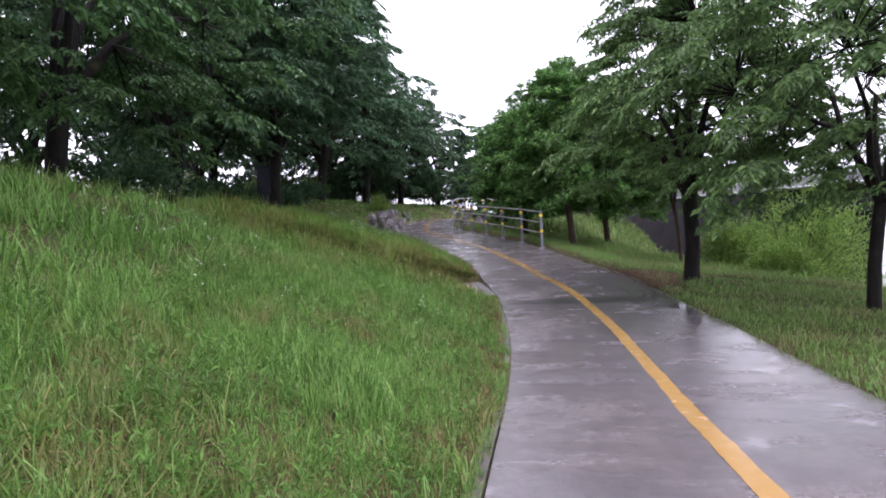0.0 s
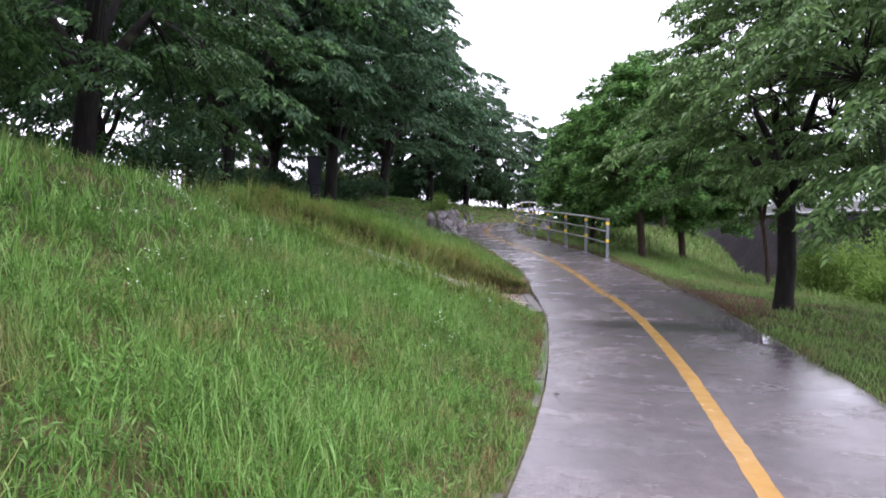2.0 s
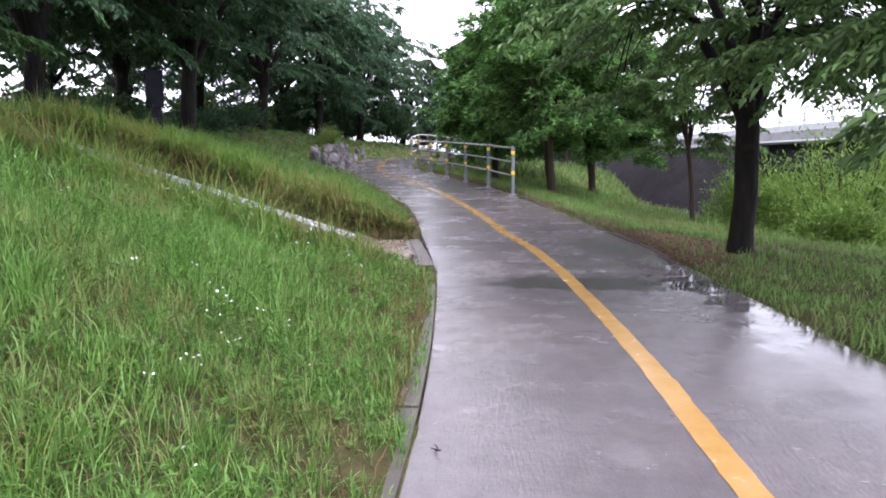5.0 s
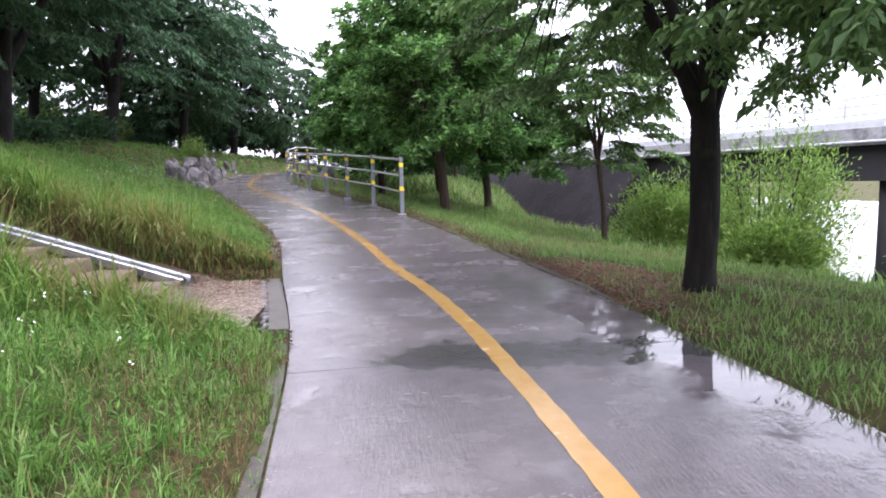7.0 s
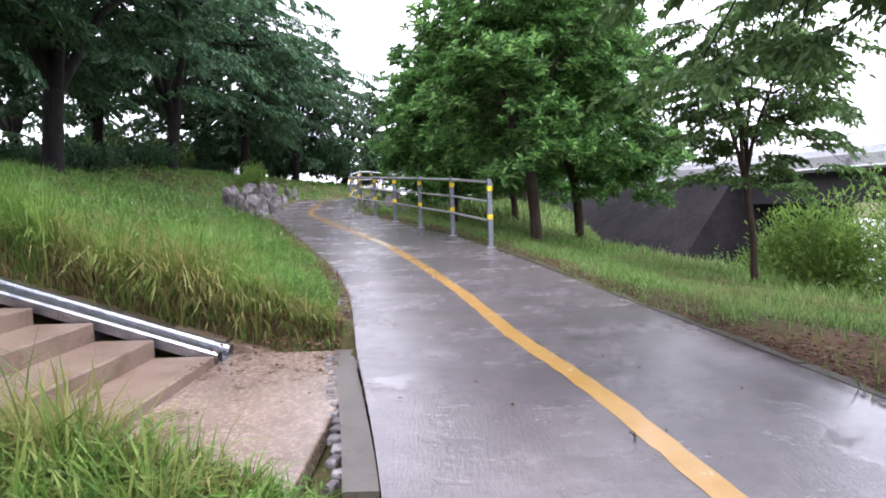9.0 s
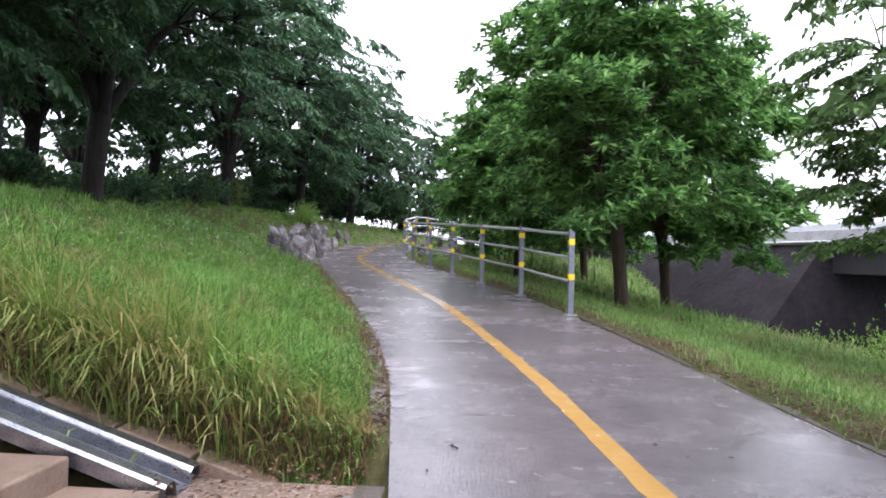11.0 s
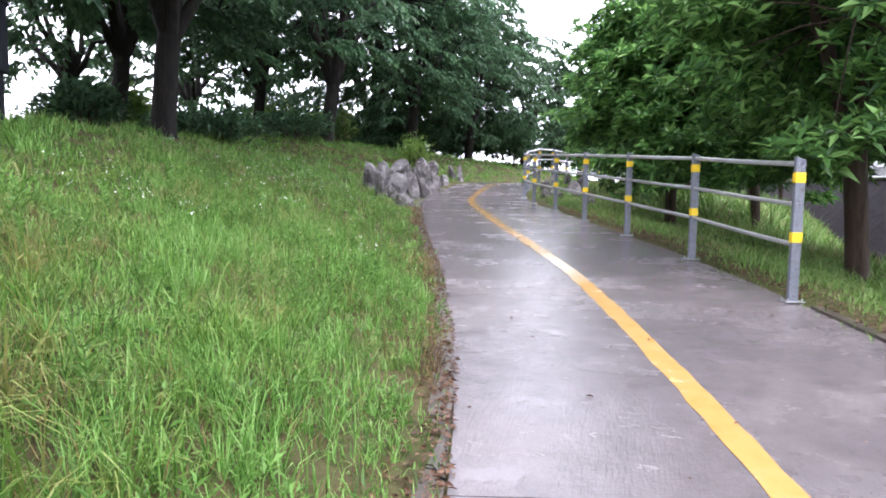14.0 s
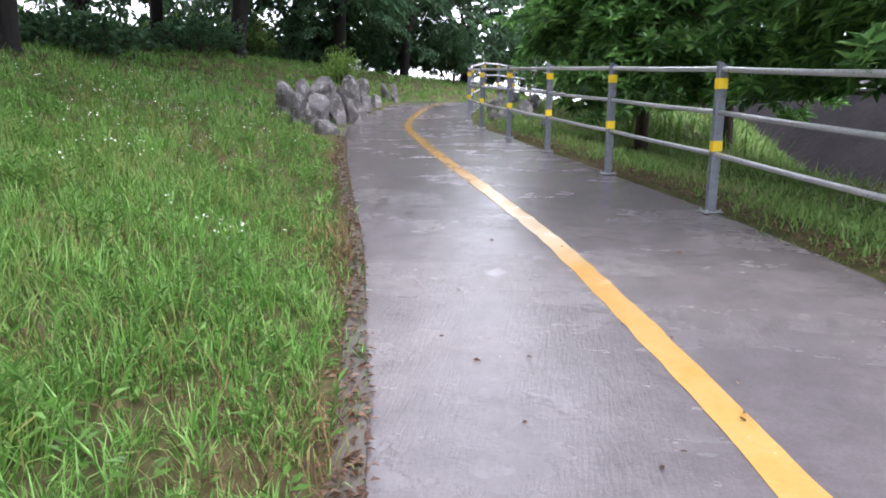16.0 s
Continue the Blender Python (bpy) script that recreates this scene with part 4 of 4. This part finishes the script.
for k, (x, y, rad, h) in enumerate(((-17.5, 33.0, 1.6, 1.9), (-20.5, 37.0, 1.8, 2.2), (-16.0, 41.5, 1.7, 2.0), (-12.6, 40.5, 1.3, 1.7), (-24.0, 30.0, 1.8, 2.1), (-21.5, 26.5, 1.6, 1.7))):
    bush((x, y), rad, h, 260 + k, 2600, M_VERGE, 0.26, "light green shrub behind the tree trunks", "shrubs under the trees")

bush((-6.9, 36.4), 0.4, 1.2, 91, 2200, M_LEAF_W, 0.12, "small green shrub above the boulders", "shrubs under the trees")


def pole(x, y, h):
    z = float(level(y))
    th = tagged(empty("marker_pole", (x, y, z)), "thin grey steel pole beyond the fence", "pole")
    tube_part("shaft", [(0, 0, 0), (0, 0, h * 0.5), (0, 0, h)], [0.05, 0.05, 0.045], M_POST, th, 12)
    tube_part("cap", [(0, 0, h - 0.02), (0, 0, h + 0.02), (0, 0, h + 0.05)], [0.055, 0.055, 0.01], M_RAIL, th, 12)


pole(-0.8, 42.5, 2.1)


# ---- road bridge and revetment across the river ----
def bridge():
    ax, ay, bx, by = 34.4, -6.0, 21.2, 38.0
    L = math.hypot(bx - ax, by - ay)
    ang = math.atan2(by - ay, bx - ax)
    br = tagged(empty("road_bridge", (ax, ay, 0)), "grey concrete road bridge with white railings over the river", "bridge")
    br.rotation_euler = (0, 0, ang)

    def add(name, size, at, mat, label="", bevel=0.03):
        bm = bmesh.new()
        box(bm, size, at, bevel)
        return part(name, bm, mat, br, label, flat=True)
    LT = L + 62
    add("deck", (LT, 9.0, 0.5), (LT / 2, -4.5, 2.75), M_DECK)
    add("fascia", (LT, 0.35, 0.75), (LT / 2, 0.18, 2.85), M_DECK, "pale stained concrete edge beam")
    add("kerb_line", (LT, 0.12, 0.1), (LT / 2, 0.42, 2.62), M_WHITE, "pale drip edge")
    # girders and piers take the darkened concrete, under-deck shade included in the colour
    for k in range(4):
        add("girder", (L + 8, 0.7, 1.6), (L / 2 + 4, -0.7 - 2.4 * k, 1.71), M_DECK_SHADE, "concrete girder with the deck's shade in its colour")
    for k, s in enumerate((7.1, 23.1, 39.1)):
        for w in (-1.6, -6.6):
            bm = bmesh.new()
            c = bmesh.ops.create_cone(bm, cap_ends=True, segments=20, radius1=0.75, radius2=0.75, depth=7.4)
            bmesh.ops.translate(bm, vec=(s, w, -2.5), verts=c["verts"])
            part("pier", bm, M_DECK_SHADE, br, "round concrete pier with the deck's shade in its colour")
    for h in (0.6, 0.98, 1.35):
        add("handrail", (LT, 0.1, 0.1), (LT / 2, 0.15, 3.2 + h), M_WHITE, "white steel rail", 0.015)
    s = 0.5
    while s < LT:
        add("railing_post", (0.15, 0.15, 1.35), (s, 0.15, 3.87), M_WHITE, "white steel post", 0.01)
        s += 2.0
    add("parapet", (LT, 0.25, 0.4), (LT / 2, 0.15, 3.38), M_WHITE, "pale parapet kerb")
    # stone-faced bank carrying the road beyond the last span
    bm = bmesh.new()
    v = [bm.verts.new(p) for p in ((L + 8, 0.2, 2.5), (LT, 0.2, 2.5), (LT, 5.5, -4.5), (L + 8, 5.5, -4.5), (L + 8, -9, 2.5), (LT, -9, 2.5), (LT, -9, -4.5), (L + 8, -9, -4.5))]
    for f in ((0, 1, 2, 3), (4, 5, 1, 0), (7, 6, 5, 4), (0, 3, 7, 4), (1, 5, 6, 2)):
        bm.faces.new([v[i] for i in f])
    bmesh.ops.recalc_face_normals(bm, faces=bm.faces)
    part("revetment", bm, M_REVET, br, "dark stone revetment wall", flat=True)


bridge()


# ---- cabinet among the trees ----
def cabinet():
    x, y = -7.15, 19.9
    z = float(land(x, y))
    cb = tagged(empty("utility_cabinet", (x, y, z)), "dark grey metal utility cabinet on a post under the trees", "cabinet")
    turn = Matrix.Rotation(radians(35), 3, "Z")
    bm = bmesh.new()
    box(bm, (0.30, 0.22, 1.0), (0, 0, 0.45), 0.01, turn)
    part("post", bm, M_BOX, cb, flat=True)
    bm = bmesh.new()
    box(bm, (0.42, 0.3, 0.9), (0, 0, 1.2), 0.015, turn)
    part("body", bm, M_BOX, cb, flat=True)
    bm = bmesh.new()
    box(bm, (0.46, 0.34, 0.05), (0, 0, 1.67), 0.01, turn)
    part("hood", bm, M_BOX, cb, flat=True)


cabinet()


# ---- grass ----
def blades(name, P, heights, widths, lean, mat, seed, label, segments=2, away=None):
    """Bent tapering blades, all in one sheet of stuff."""
    r = np.random.default_rng(seed)
    n = len(P)
    a = r.uniform(0, 2 * np.pi, n)
    side = np.stack([np.cos(a), np.sin(a), np.zeros(n)], -1)
    b = a + np.pi / 2 + r.normal(0, 0.5, n)
    bend = np.stack([np.cos(b), np.sin(b), np.zeros(n)], -1)
    if away is not None:
        b = away + r.normal(0, 0.55, n)
        a = b + np.pi / 2 + r.normal(0, 0.35, n)
        side = np.stack([np.cos(a), np.sin(a), np.zeros(n)], -1)
        bend = np.stack([np.cos(b), np.sin(b), np.zeros(n)], -1)
    h, w = heights[:, None], widths[:, None]
    th = np.clip(lean * np.abs(r.normal(0.6, 0.4, n)) + 0.12, 0.12, 2.5)[:, None]
    lay = r.uniform(0.0, 0.35, n)[:, None] * min(lean, 1.6) * 0.5
    up = np.array([0, 0, 1.0])
    taper = (1.0, 0.92, 0.62, 0.0) if segments == 3 else (1.0, 0.8, 0.0)
    rows = []
    for k in range(segments + 1):
        f = k / segments
        flat_way = (np.sin(lay) * np.sin(th * f) + np.cos(lay) * (1 - np.cos(th * f))) / th
        high = (np.cos(lay) * np.sin(th * f) - np.sin(lay) * (1 - np.cos(th * f))) / th
        q = P + bend * h * flat_way + up * np.maximum(h * high, 0.006 if k else -0.02)
        if k < segments:
            rows += [q - side * w * 0.5 * taper[k], q + side * w * 0.5 * taper[k]]
        else:
            rows.append(q)
    m = len(rows)
    v = np.stack(rows, 1).reshape(-1, 3)
    i = np.arange(n)[:, None] * m
    tris = [(2 * k + p, 2 * k + q, 2 * k + o) for k in range(segments - 1) for p, q, o in ((0, 1, 3), (0, 3, 2))] + [(m - 3, m - 2, m - 1)]
    f = np.concatenate([i + np.array(t) for t in tris], 1).reshape(-1, 3)
    return tagged(raw_part(name, v, f, mat), label, "grass", kind="stuff")


def patchy(x, y, s=1.0):
    return 0.5 + 0.5 * lumps(x + 3.1, y - 1.7, s)


def scatter(n, x_of, y0, y1, seed):
    r = np.random.default_rng(seed)
    y = r.uniform(y0, y1, n)
    d = r.uniform(0, 1, n)
    return r, x_of(y, d), y


def in_stair(x, y):
    return (y > STAIR_Y0 - 0.02) & (y < STAIR_Y1 - 0.18) & (x < left_edge(y)) & (x > -7)


def bank_grass():
    """Tufts of arching blades, thick and upright high on the bank, sparser and matted with dry stalks near the path."""
    for (tufts, per, d0, d1, y0, y1, h0, w0, seed) in ((12500, 15, -0.1, 3.4, -2.5, 21.0, 0.21, 0.0066, 71), (3000, 12, 3.2, 8.0, -3.0, 21.0, 0.27, 0.015, 72), (3400, 11, -0.1, 7.0, 21.0, 40.0, 0.22, 0.016, 73), (900, 11, 8.0, 22.0, -2.0, 45.0, 0.3, 0.04, 74), (800, 11, -0.1, 8.0, 40.0, 60.0, 0.22, 0.035, 75)):
        r, cx, cy = scatter(tufts, lambda yy, d: left_edge(yy) - 0.1 - (d0 + (d1 - d0) * d), y0, y1, seed)
        gap = (patchy(cx, cy, 2.1) < 0.24) & (r.random(len(cx)) < 0.5)
        cx, cy = cx[~gap], cy[~gap]
        size = r.uniform(0.5, 1.45, len(cx)) * (0.6 + 0.8 * patchy(cx, cy, 0.8))
        k = np.repeat(np.arange(len(cx)), r.integers(per // 2, per + per // 2, len(cx)))
        a, q = r.uniform(0, 2 * np.pi, len(k)), np.abs(r.normal(0, 0.055 if w0 < 0.02 else 0.12, len(k)))
        x, y = cx[k] + np.cos(a) * q, cy[k] + np.sin(a) * q
        x = x + 0.06 * lumps(y * 2.3, y * 1.1, 3.0) * (left_edge(y) - x < 0.5)
        dl = left_edge(y) - x
        keep = ~in_stair(x, y) & (dl > 0.02) & ~((dl < 0.22) & (y > 14) & (r.random(len(x)) < 0.8))
        x, y, dl, a, k = x[keep], y[keep], dl[keep], a[keep], k[keep]
        h = h0 * size[k] * r.uniform(0.55, 1.35, len(x)) * np.clip(0.42 + dl * 0.55, 0.42, 1.0) * np.interp(y, [13, 16], [1.0, 0.72])
        blades("bank_grass", np.stack([x, y, land(x, y)], -1), h, w0 * r.uniform(0.6, 1.3, len(x)), 1.55, M_GRASS, seed + 9, "uneven wet green grass on the bank", 2, a)
    # flattened dry stalks matted between the tufts
    r, x, y = scatter(32000, lambda yy, d: left_edge(yy) - 0.1 - 3.2 * d ** 1.5, -2.5, 24.0, 77)
    keep = ~in_stair(x, y) & (patchy(x, y, 1.3) + r.normal(0, 0.12, len(x)) < np.interp(y, [4, 7, 12, 15], [0.78, 0.58, 0.58, 0.4]))
    x, y = x[keep], y[keep]
    blades("dry_stalks", np.stack([x, y, land(x, y) + 0.01], -1), r.uniform(0.08, 0.24, len(x)), r.uniform(0.003, 0.007, len(x)), 2.6, M_THATCH, 78, "flattened dry brown stalks between the grass tufts")


bank_grass()


def tall_grass():
    """Long arching tufts along the stair's sides and in a band up the bank."""
    r = np.random.default_rng(80)
    P, H, W, A = [], [], [], []
    for k in range(1560):
        if k < 720:
            x = 0.8 - 7.0 * r.random() ** 1.25
            y = 13.92 + abs(r.normal(0, 0.36)) if r.random() < 0.5 else 10.78 - abs(r.normal(0, 0.26))
            hh = (0.60 if x > -1 else 0.50) if y > 13 else (0.70 if x < -0.7 else 0.46)
        elif k < 920:
            x, y = r.uniform(-6, -0.5), 13.9 + 2.6 * r.random() ** 1.5
            hh = 0.42
        else:
            y = r.uniform(-2, 26)
            x, hh = float(left_edge(y)) - r.uniform(0.2, 4.5), r.uniform(0.18, 0.34)
        hh *= r.uniform(0.6, 1.3)
        m = int(r.integers(18, 42)) if k < 920 else int(r.integers(12, 34))
        a = r.normal(-1.1, 1.0, m) if k < 920 and y > 13 else r.uniform(0, 2 * np.pi, m)
        q = np.abs(r.normal(0, 0.09, m))
        px, py = x + np.cos(a) * q, y + np.sin(a) * q
        ok = ~in_stair(px, py) & (px < left_edge(py) - 0.14)
        px, py = px[ok], py[ok]
        A.append(a[ok])
        P.append(np.stack([px, py, land(px, py)], -1))
        edge = np.clip(0.22 + (left_edge(py) - px - 0.14) * 0.75, 0.22, 1)
        H.append(hh * edge * r.uniform(0.55, 1.25, len(px)))
        W.append(r.uniform(0.006, 0.020, len(px)) if k < 720 else r.uniform(0.004, 0.010, len(px)))
    P, H, W = np.concatenate(P), np.concatenate(H), np.concatenate(W)
    blades("tall_grass", P, H, W, 3.1, M_TALL, 81, "long arching yellow-green grass beside the steps", 3, np.concatenate(A))

    # dead thatch at the foot of the tufts
    n = 13000
    px, py = 0.75 - 6.6 * r.random(n) ** 1.2, np.where(r.random(n) < 0.7, 13.80 + np.abs(r.normal(0, 0.22, n)), 10.72 - np.abs(r.normal(0, 0.22, n)))
    ok = ~in_stair(px, py) & (px < left_edge(py) - 0.1)
    px, py = px[ok], py[ok]
    blades("dead_thatch", np.stack([px, py, land(px, py)], -1), r.uniform(0.08, 0.32, len(px)) * np.clip(0.4 + (left_edge(py) - px) * 0.8, 0.4, 1), r.uniform(0.004, 0.010, len(px)), 2.6, M_THATCH, 83, "brown dead thatch under the long grass", 3)


tall_grass()


def verge_grass():
    for (n, d0, d1, y0, y1, h0, w0, seed) in ((56000, -0.16, 3.5, 2.0, 22.0, 0.10, 0.011, 91), (18000, 3.0, 9.0, 2.0, 30.0, 0.22, 0.024, 92), (31000, -0.02, 4.5, 20.0, 42.0, 0.12, 0.019, 93), (9000, 3.0, 10.0, 30.0, 75.0, 0.45, 0.07, 94)):
        r, x, y = scatter(n, lambda yy, d: right_edge(yy) + 0.08 + (d0 + (d1 - d0) * d), y0, y1, seed)
        bare = (np.hypot(x - 4.5, (y - 12.3) * 0.75) < 1.15 + 0.5 * lumps(x, y, 2.0)) & (r.random(len(x)) < 0.82)
        bare |= (x - right_edge(y) < 0.3) & (y > 12.5) & (r.random(len(x)) < 0.75)
        x, y = x[~bare], y[~bare]
        h = h0 * (0.5 + patchy(x, y, 1.1)) * r.uniform(0.5, 1.5, len(x))
        blades("verge_grass", np.stack([x, y, land(x, y)], -1), h, w0 * r.uniform(0.6, 1.3, len(x)), 1.6, M_VERGE, seed + 9, "short patchy grass on the river verge")


verge_grass()


def weeds():
    """Broad-leaved rosettes among the grass."""
    r = np.random.default_rng(101)
    Ps, Ns = [], []
    for k in range(4000):
        y = r.uniform(-2, 26)
        x = float(left_edge(y)) - r.uniform(0.2, 5.0)
        if in_stair(np.array([x]), np.array([y]))[0] or (y > 14 and r.random() < 0.5):
            continue
        z = float(land(x, y))
        hgt = r.uniform(0.05, 0.22)
        m = int(r.integers(6, 14))
        a = r.uniform(0, 2 * np.pi, m)
        t = r.uniform(0.1, 1, m)
        Ps.append(np.stack([x + 0.03 * np.cos(a), y + 0.03 * np.sin(a), z + hgt * t], -1))
        Ns.append(np.stack([np.cos(a), np.sin(a), r.uniform(0.0, 0.9, m)], -1))
    v, f = leaf_arrays(np.concatenate(Ps), np.concatenate(Ns), 0.058, r, aspect=0.32)
    # leafy upright shoots in loose colonies
    tubes, Ps, Ns = [], [], []
    for k in range(230):
        cy = r.uniform(-1, 25) if k < 195 else r.uniform(13.9, 15.2)
        cx = float(left_edge(cy)) - r.uniform(0.35, 4.2)
        for q in range(int(r.integers(3, 11))):
            x, y = cx + r.normal(0, 0.16), cy + r.normal(0, 0.16)
            if x > float(left_edge(y)) - 0.15 or in_stair(np.array([x]), np.array([y]))[0]:
                continue
            z, h = float(land(x, y)), r.uniform(0.14, 0.34)
            tip = np.array([x + r.normal(0, 0.05), y + r.normal(0, 0.05), z + h])
            root = np.array([x, y, z - 0.02])
            tubes.append(tube_arrays(np.array([root, (root + tip) / 2, tip]), [0.0035, 0.003, 0.0015], 3))
            m = int(r.integers(12, 22))
            t = np.linspace(0.25, 1.0, m)[:, None]
            a = np.arange(m) * 2.4 + r.uniform(0, 6)
            Ps.append(root * (1 - t) + tip * t)
            Ns.append(np.stack([np.cos(a), np.sin(a), 0.25 + 0.9 * t[:, 0]], -1) + r.normal(0, 0.15, (m, 3)))
    v2, f2 = leaf_arrays(np.concatenate(Ps), np.concatenate(Ns), 0.058, r, aspect=0.24)
    tagged(raw_part("leafy_weeds", v2, f2, M_WEED), "upright leafy green weeds in the grass", "weeds", kind="stuff")
    v2, q2 = join_arrays(tubes)
    tagged(raw_part("weed_stems", v2, q2, M_WEED), "thin green stems of leafy weeds", "weeds", kind="stuff")
    tagged(raw_part("weeds", v, f, M_WEED), "bright green broad-leaved weeds in the grass", "weeds", kind="stuff")


weeds()


def flowers():
    """Fleabane: thin stems with small white ray flowers."""
    r = np.random.default_rng(111)
    tubes, pv, pf, k = [], [], [], 0
    groups = [(-2.6, 6.2, 1.0, 40), (-1.0, 5.0, 0.8, 14), (-1.2, 10.4, 0.8, 14), (-2.8, 20.4, 1.0, 26), (-3.2, 17.9, 0.7, 30), (-4.6, 22.8, 1.7, 110), (-5.4, 26.0, 1.6, 70), (-3.2, 8.2, 1.2, 30), (-1.4, 18.8, 0.5, 10), (0.4, 6.4, 0.8, 16), (0.3, 9.2, 0.5, 10)]
    for gx, gy, rad, n in groups:
        for _ in range(n):
            x, y = gx + r.normal(0, rad * 0.6), gy + r.normal(0, rad * 0.6)
            if x > float(left_edge(y)) - 0.2 or in_stair(np.array([x]), np.array([y]))[0]:
                continue
            z, h = float(land(x, y)), r.uniform(0.22, 0.42)
            top = np.array([x + r.normal(0, 0.04), y + r.normal(0, 0.04), z + h])
            tubes.append(tube_arrays(np.array([[x, y, z], (np.array([x, y, z]) + top) / 2 + [0.01, 0, 0.01], top]), [0.003, 0.0025, 0.002], 3))
            for q in range(int(r.integers(1, 4))):
                c = top + r.normal(0, 0.025, 3)
                tilt = r.normal(0, 0.4, 2)
                m, rr = 7, r.uniform(0.005, 0.0085)
                a = np.arange(m) * 2 * np.pi / m
                ring = np.stack([c[0] + rr * np.cos(a), c[1] + rr * np.sin(a), c[2] + rr * (tilt[0] * np.cos(a) + tilt[1] * np.sin(a))], -1)
                pv.append(np.concatenate([[c + [0, 0, 0.006]], ring]))
                pf += [(k, k + 1 + i, k + 1 + (i + 1) % m) for i in range(m)]
                k += m + 1
    v, q = join_arrays(tubes)
    th = tagged(raw_part("flower_stems", v, q, M_WEED), "thin stems of white fleabane in the grass", "flowers", kind="stuff")
    tagged(raw_part("white_flowers", np.concatenate(pv), pf, M_PETAL), "small white fleabane flowers in the grass", "flowers", kind="stuff")


flowers()


def litter():
    """Fallen leaves along the path's edges and a few on the concrete."""
    r = np.random.default_rng(121)
    n = 7600
    y = r.uniform(10, 27, n)
    side = r.random(n)
    side = np.where(r.random(n) < 0.25, 1.0, side)
    x = np.where(side < 0.7, left_edge(y) - np.abs(r.normal(0.08, 0.10, n)), right_edge(y) + np.abs(r.normal(0.1, 0.15, n)))
    z = np.where(side < 0.7, np.maximum(level(y) + 0.016, land(x, y) + 0.02), np.maximum(land(x, y), level(y) + 0.04) + 0.012)
    side = np.where((y > 10.8) & (y < 13.9), 1.0, side)
    x = np.where(side < 0.7, x, right_edge(y) + np.abs(r.normal(0.1, 0.15, n)))
    z = np.where(side < 0.7, z, np.maximum(land(x, y), level(y) + 0.04) + 0.012)
    on = r.random(n) < 0.012
    x = np.where(on, centre(y) + r.uniform(-1.3, 1.3, n), x)
    z = np.where(on, level(y) + 0.012, z)
    px, py = 4.3 + r.normal(0, 0.8, 500), 22.6 + r.normal(0, 1.0, 500)
    ok = px > right_edge(py) + 0.1
    x, y, z = np.concatenate([x, px[ok]]), np.concatenate([y, py[ok]]), np.concatenate([z, land(px[ok], py[ok]) + 0.03])
    px, py = r.uniform(-0.4, 1.15, 420), 13.5 - np.abs(r.normal(0, 0.5, 420))
    ok = (py > 11.5) & (px < left_edge(py) - 0.12)
    lz = np.maximum(land(px, py), level(py)) + 0.022
    x, y, z = np.concatenate([x, px[ok]]), np.concatenate([y, py[ok]]), np.concatenate([z, lz[ok]])
    px, py = 4.7 + r.normal(0, 0.7, 1300), 12.2 + r.normal(0, 1.0, 1300)
    ok = px > right_edge(py) + 0.1
    x, y, z = np.concatenate([x, px[ok]]), np.concatenate([y, py[ok]]), np.concatenate([z, land(px[ok], py[ok]) + 0.02])
    n = len(x)
    a = r.uniform(0, 2 * np.pi, n)
    v, f = leaf_arrays(np.stack([x, y, z], -1), np.stack([np.cos(a), np.sin(a), np.full(n, 0.05)], -1), 0.038, r, aspect=0.5)
    tagged(raw_part("fallen_leaves", v, f, M_LITTER), "wet brown fallen leaves along the path edge", "leaves", kind="stuff")
    for (lx, ly, lz) in ((-0.28, 13.98, 0.66),):
        P = np.array([[lx + q * 0.02, ly + 0.01 * q, lz + 0.015 * q] for q in range(4)])
        v, f = leaf_arrays(P, r.normal(0, 1, (4, 3)), 0.07, r, aspect=0.6)
        tagged(raw_part("red_leaf", v, f, M_RED), "bright red withered leaf caught in tall grass", "leaf")


litter()


def twig(x, y, length, turn, seed):
    r = np.random.default_rng(seed)
    z = float(level(y)) + 0.012
    th = tagged(empty("twig", (x, y, z)), "thin dark fallen twig lying on the wet path", "twig", "fallen twigs")
    d = np.array([math.cos(turn), math.sin(turn), 0])
    t = np.linspace(0, 1, 6)[:, None]
    pts = d * t * length + np.concatenate([r.normal(0, 0.008, (6, 2)), np.abs(r.normal(0, 0.004, (6, 1)))], 1)
    tube_part("stalk", pts, np.linspace(0.005, 0.002, 6), M_BARK, th, 5)
    side = np.array([math.cos(turn + 0.8), math.sin(turn + 0.8), 0.1])
    q = np.linspace(0, 1, 4)[:, None]
    tube_part("side_shoot", pts[2] + side * q * length * 0.4, np.linspace(0.004, 0.0015, 4), M_BARK, th, 5)


for k, (x, y, ln, tn) in enumerate(((0.24, 15.2, 0.3, 0.5), (1.75, 6.2, 0.09, 2.0), (0.35, 15.75, 0.18, 2.4), (2.5, 11.3, 0.12, 1.2), (3.9, 9.2, 0.08, 0.2), (1.1, 13.9, 0.1, 1.9))):
    twig(x, y, ln, tn, 300 + k)
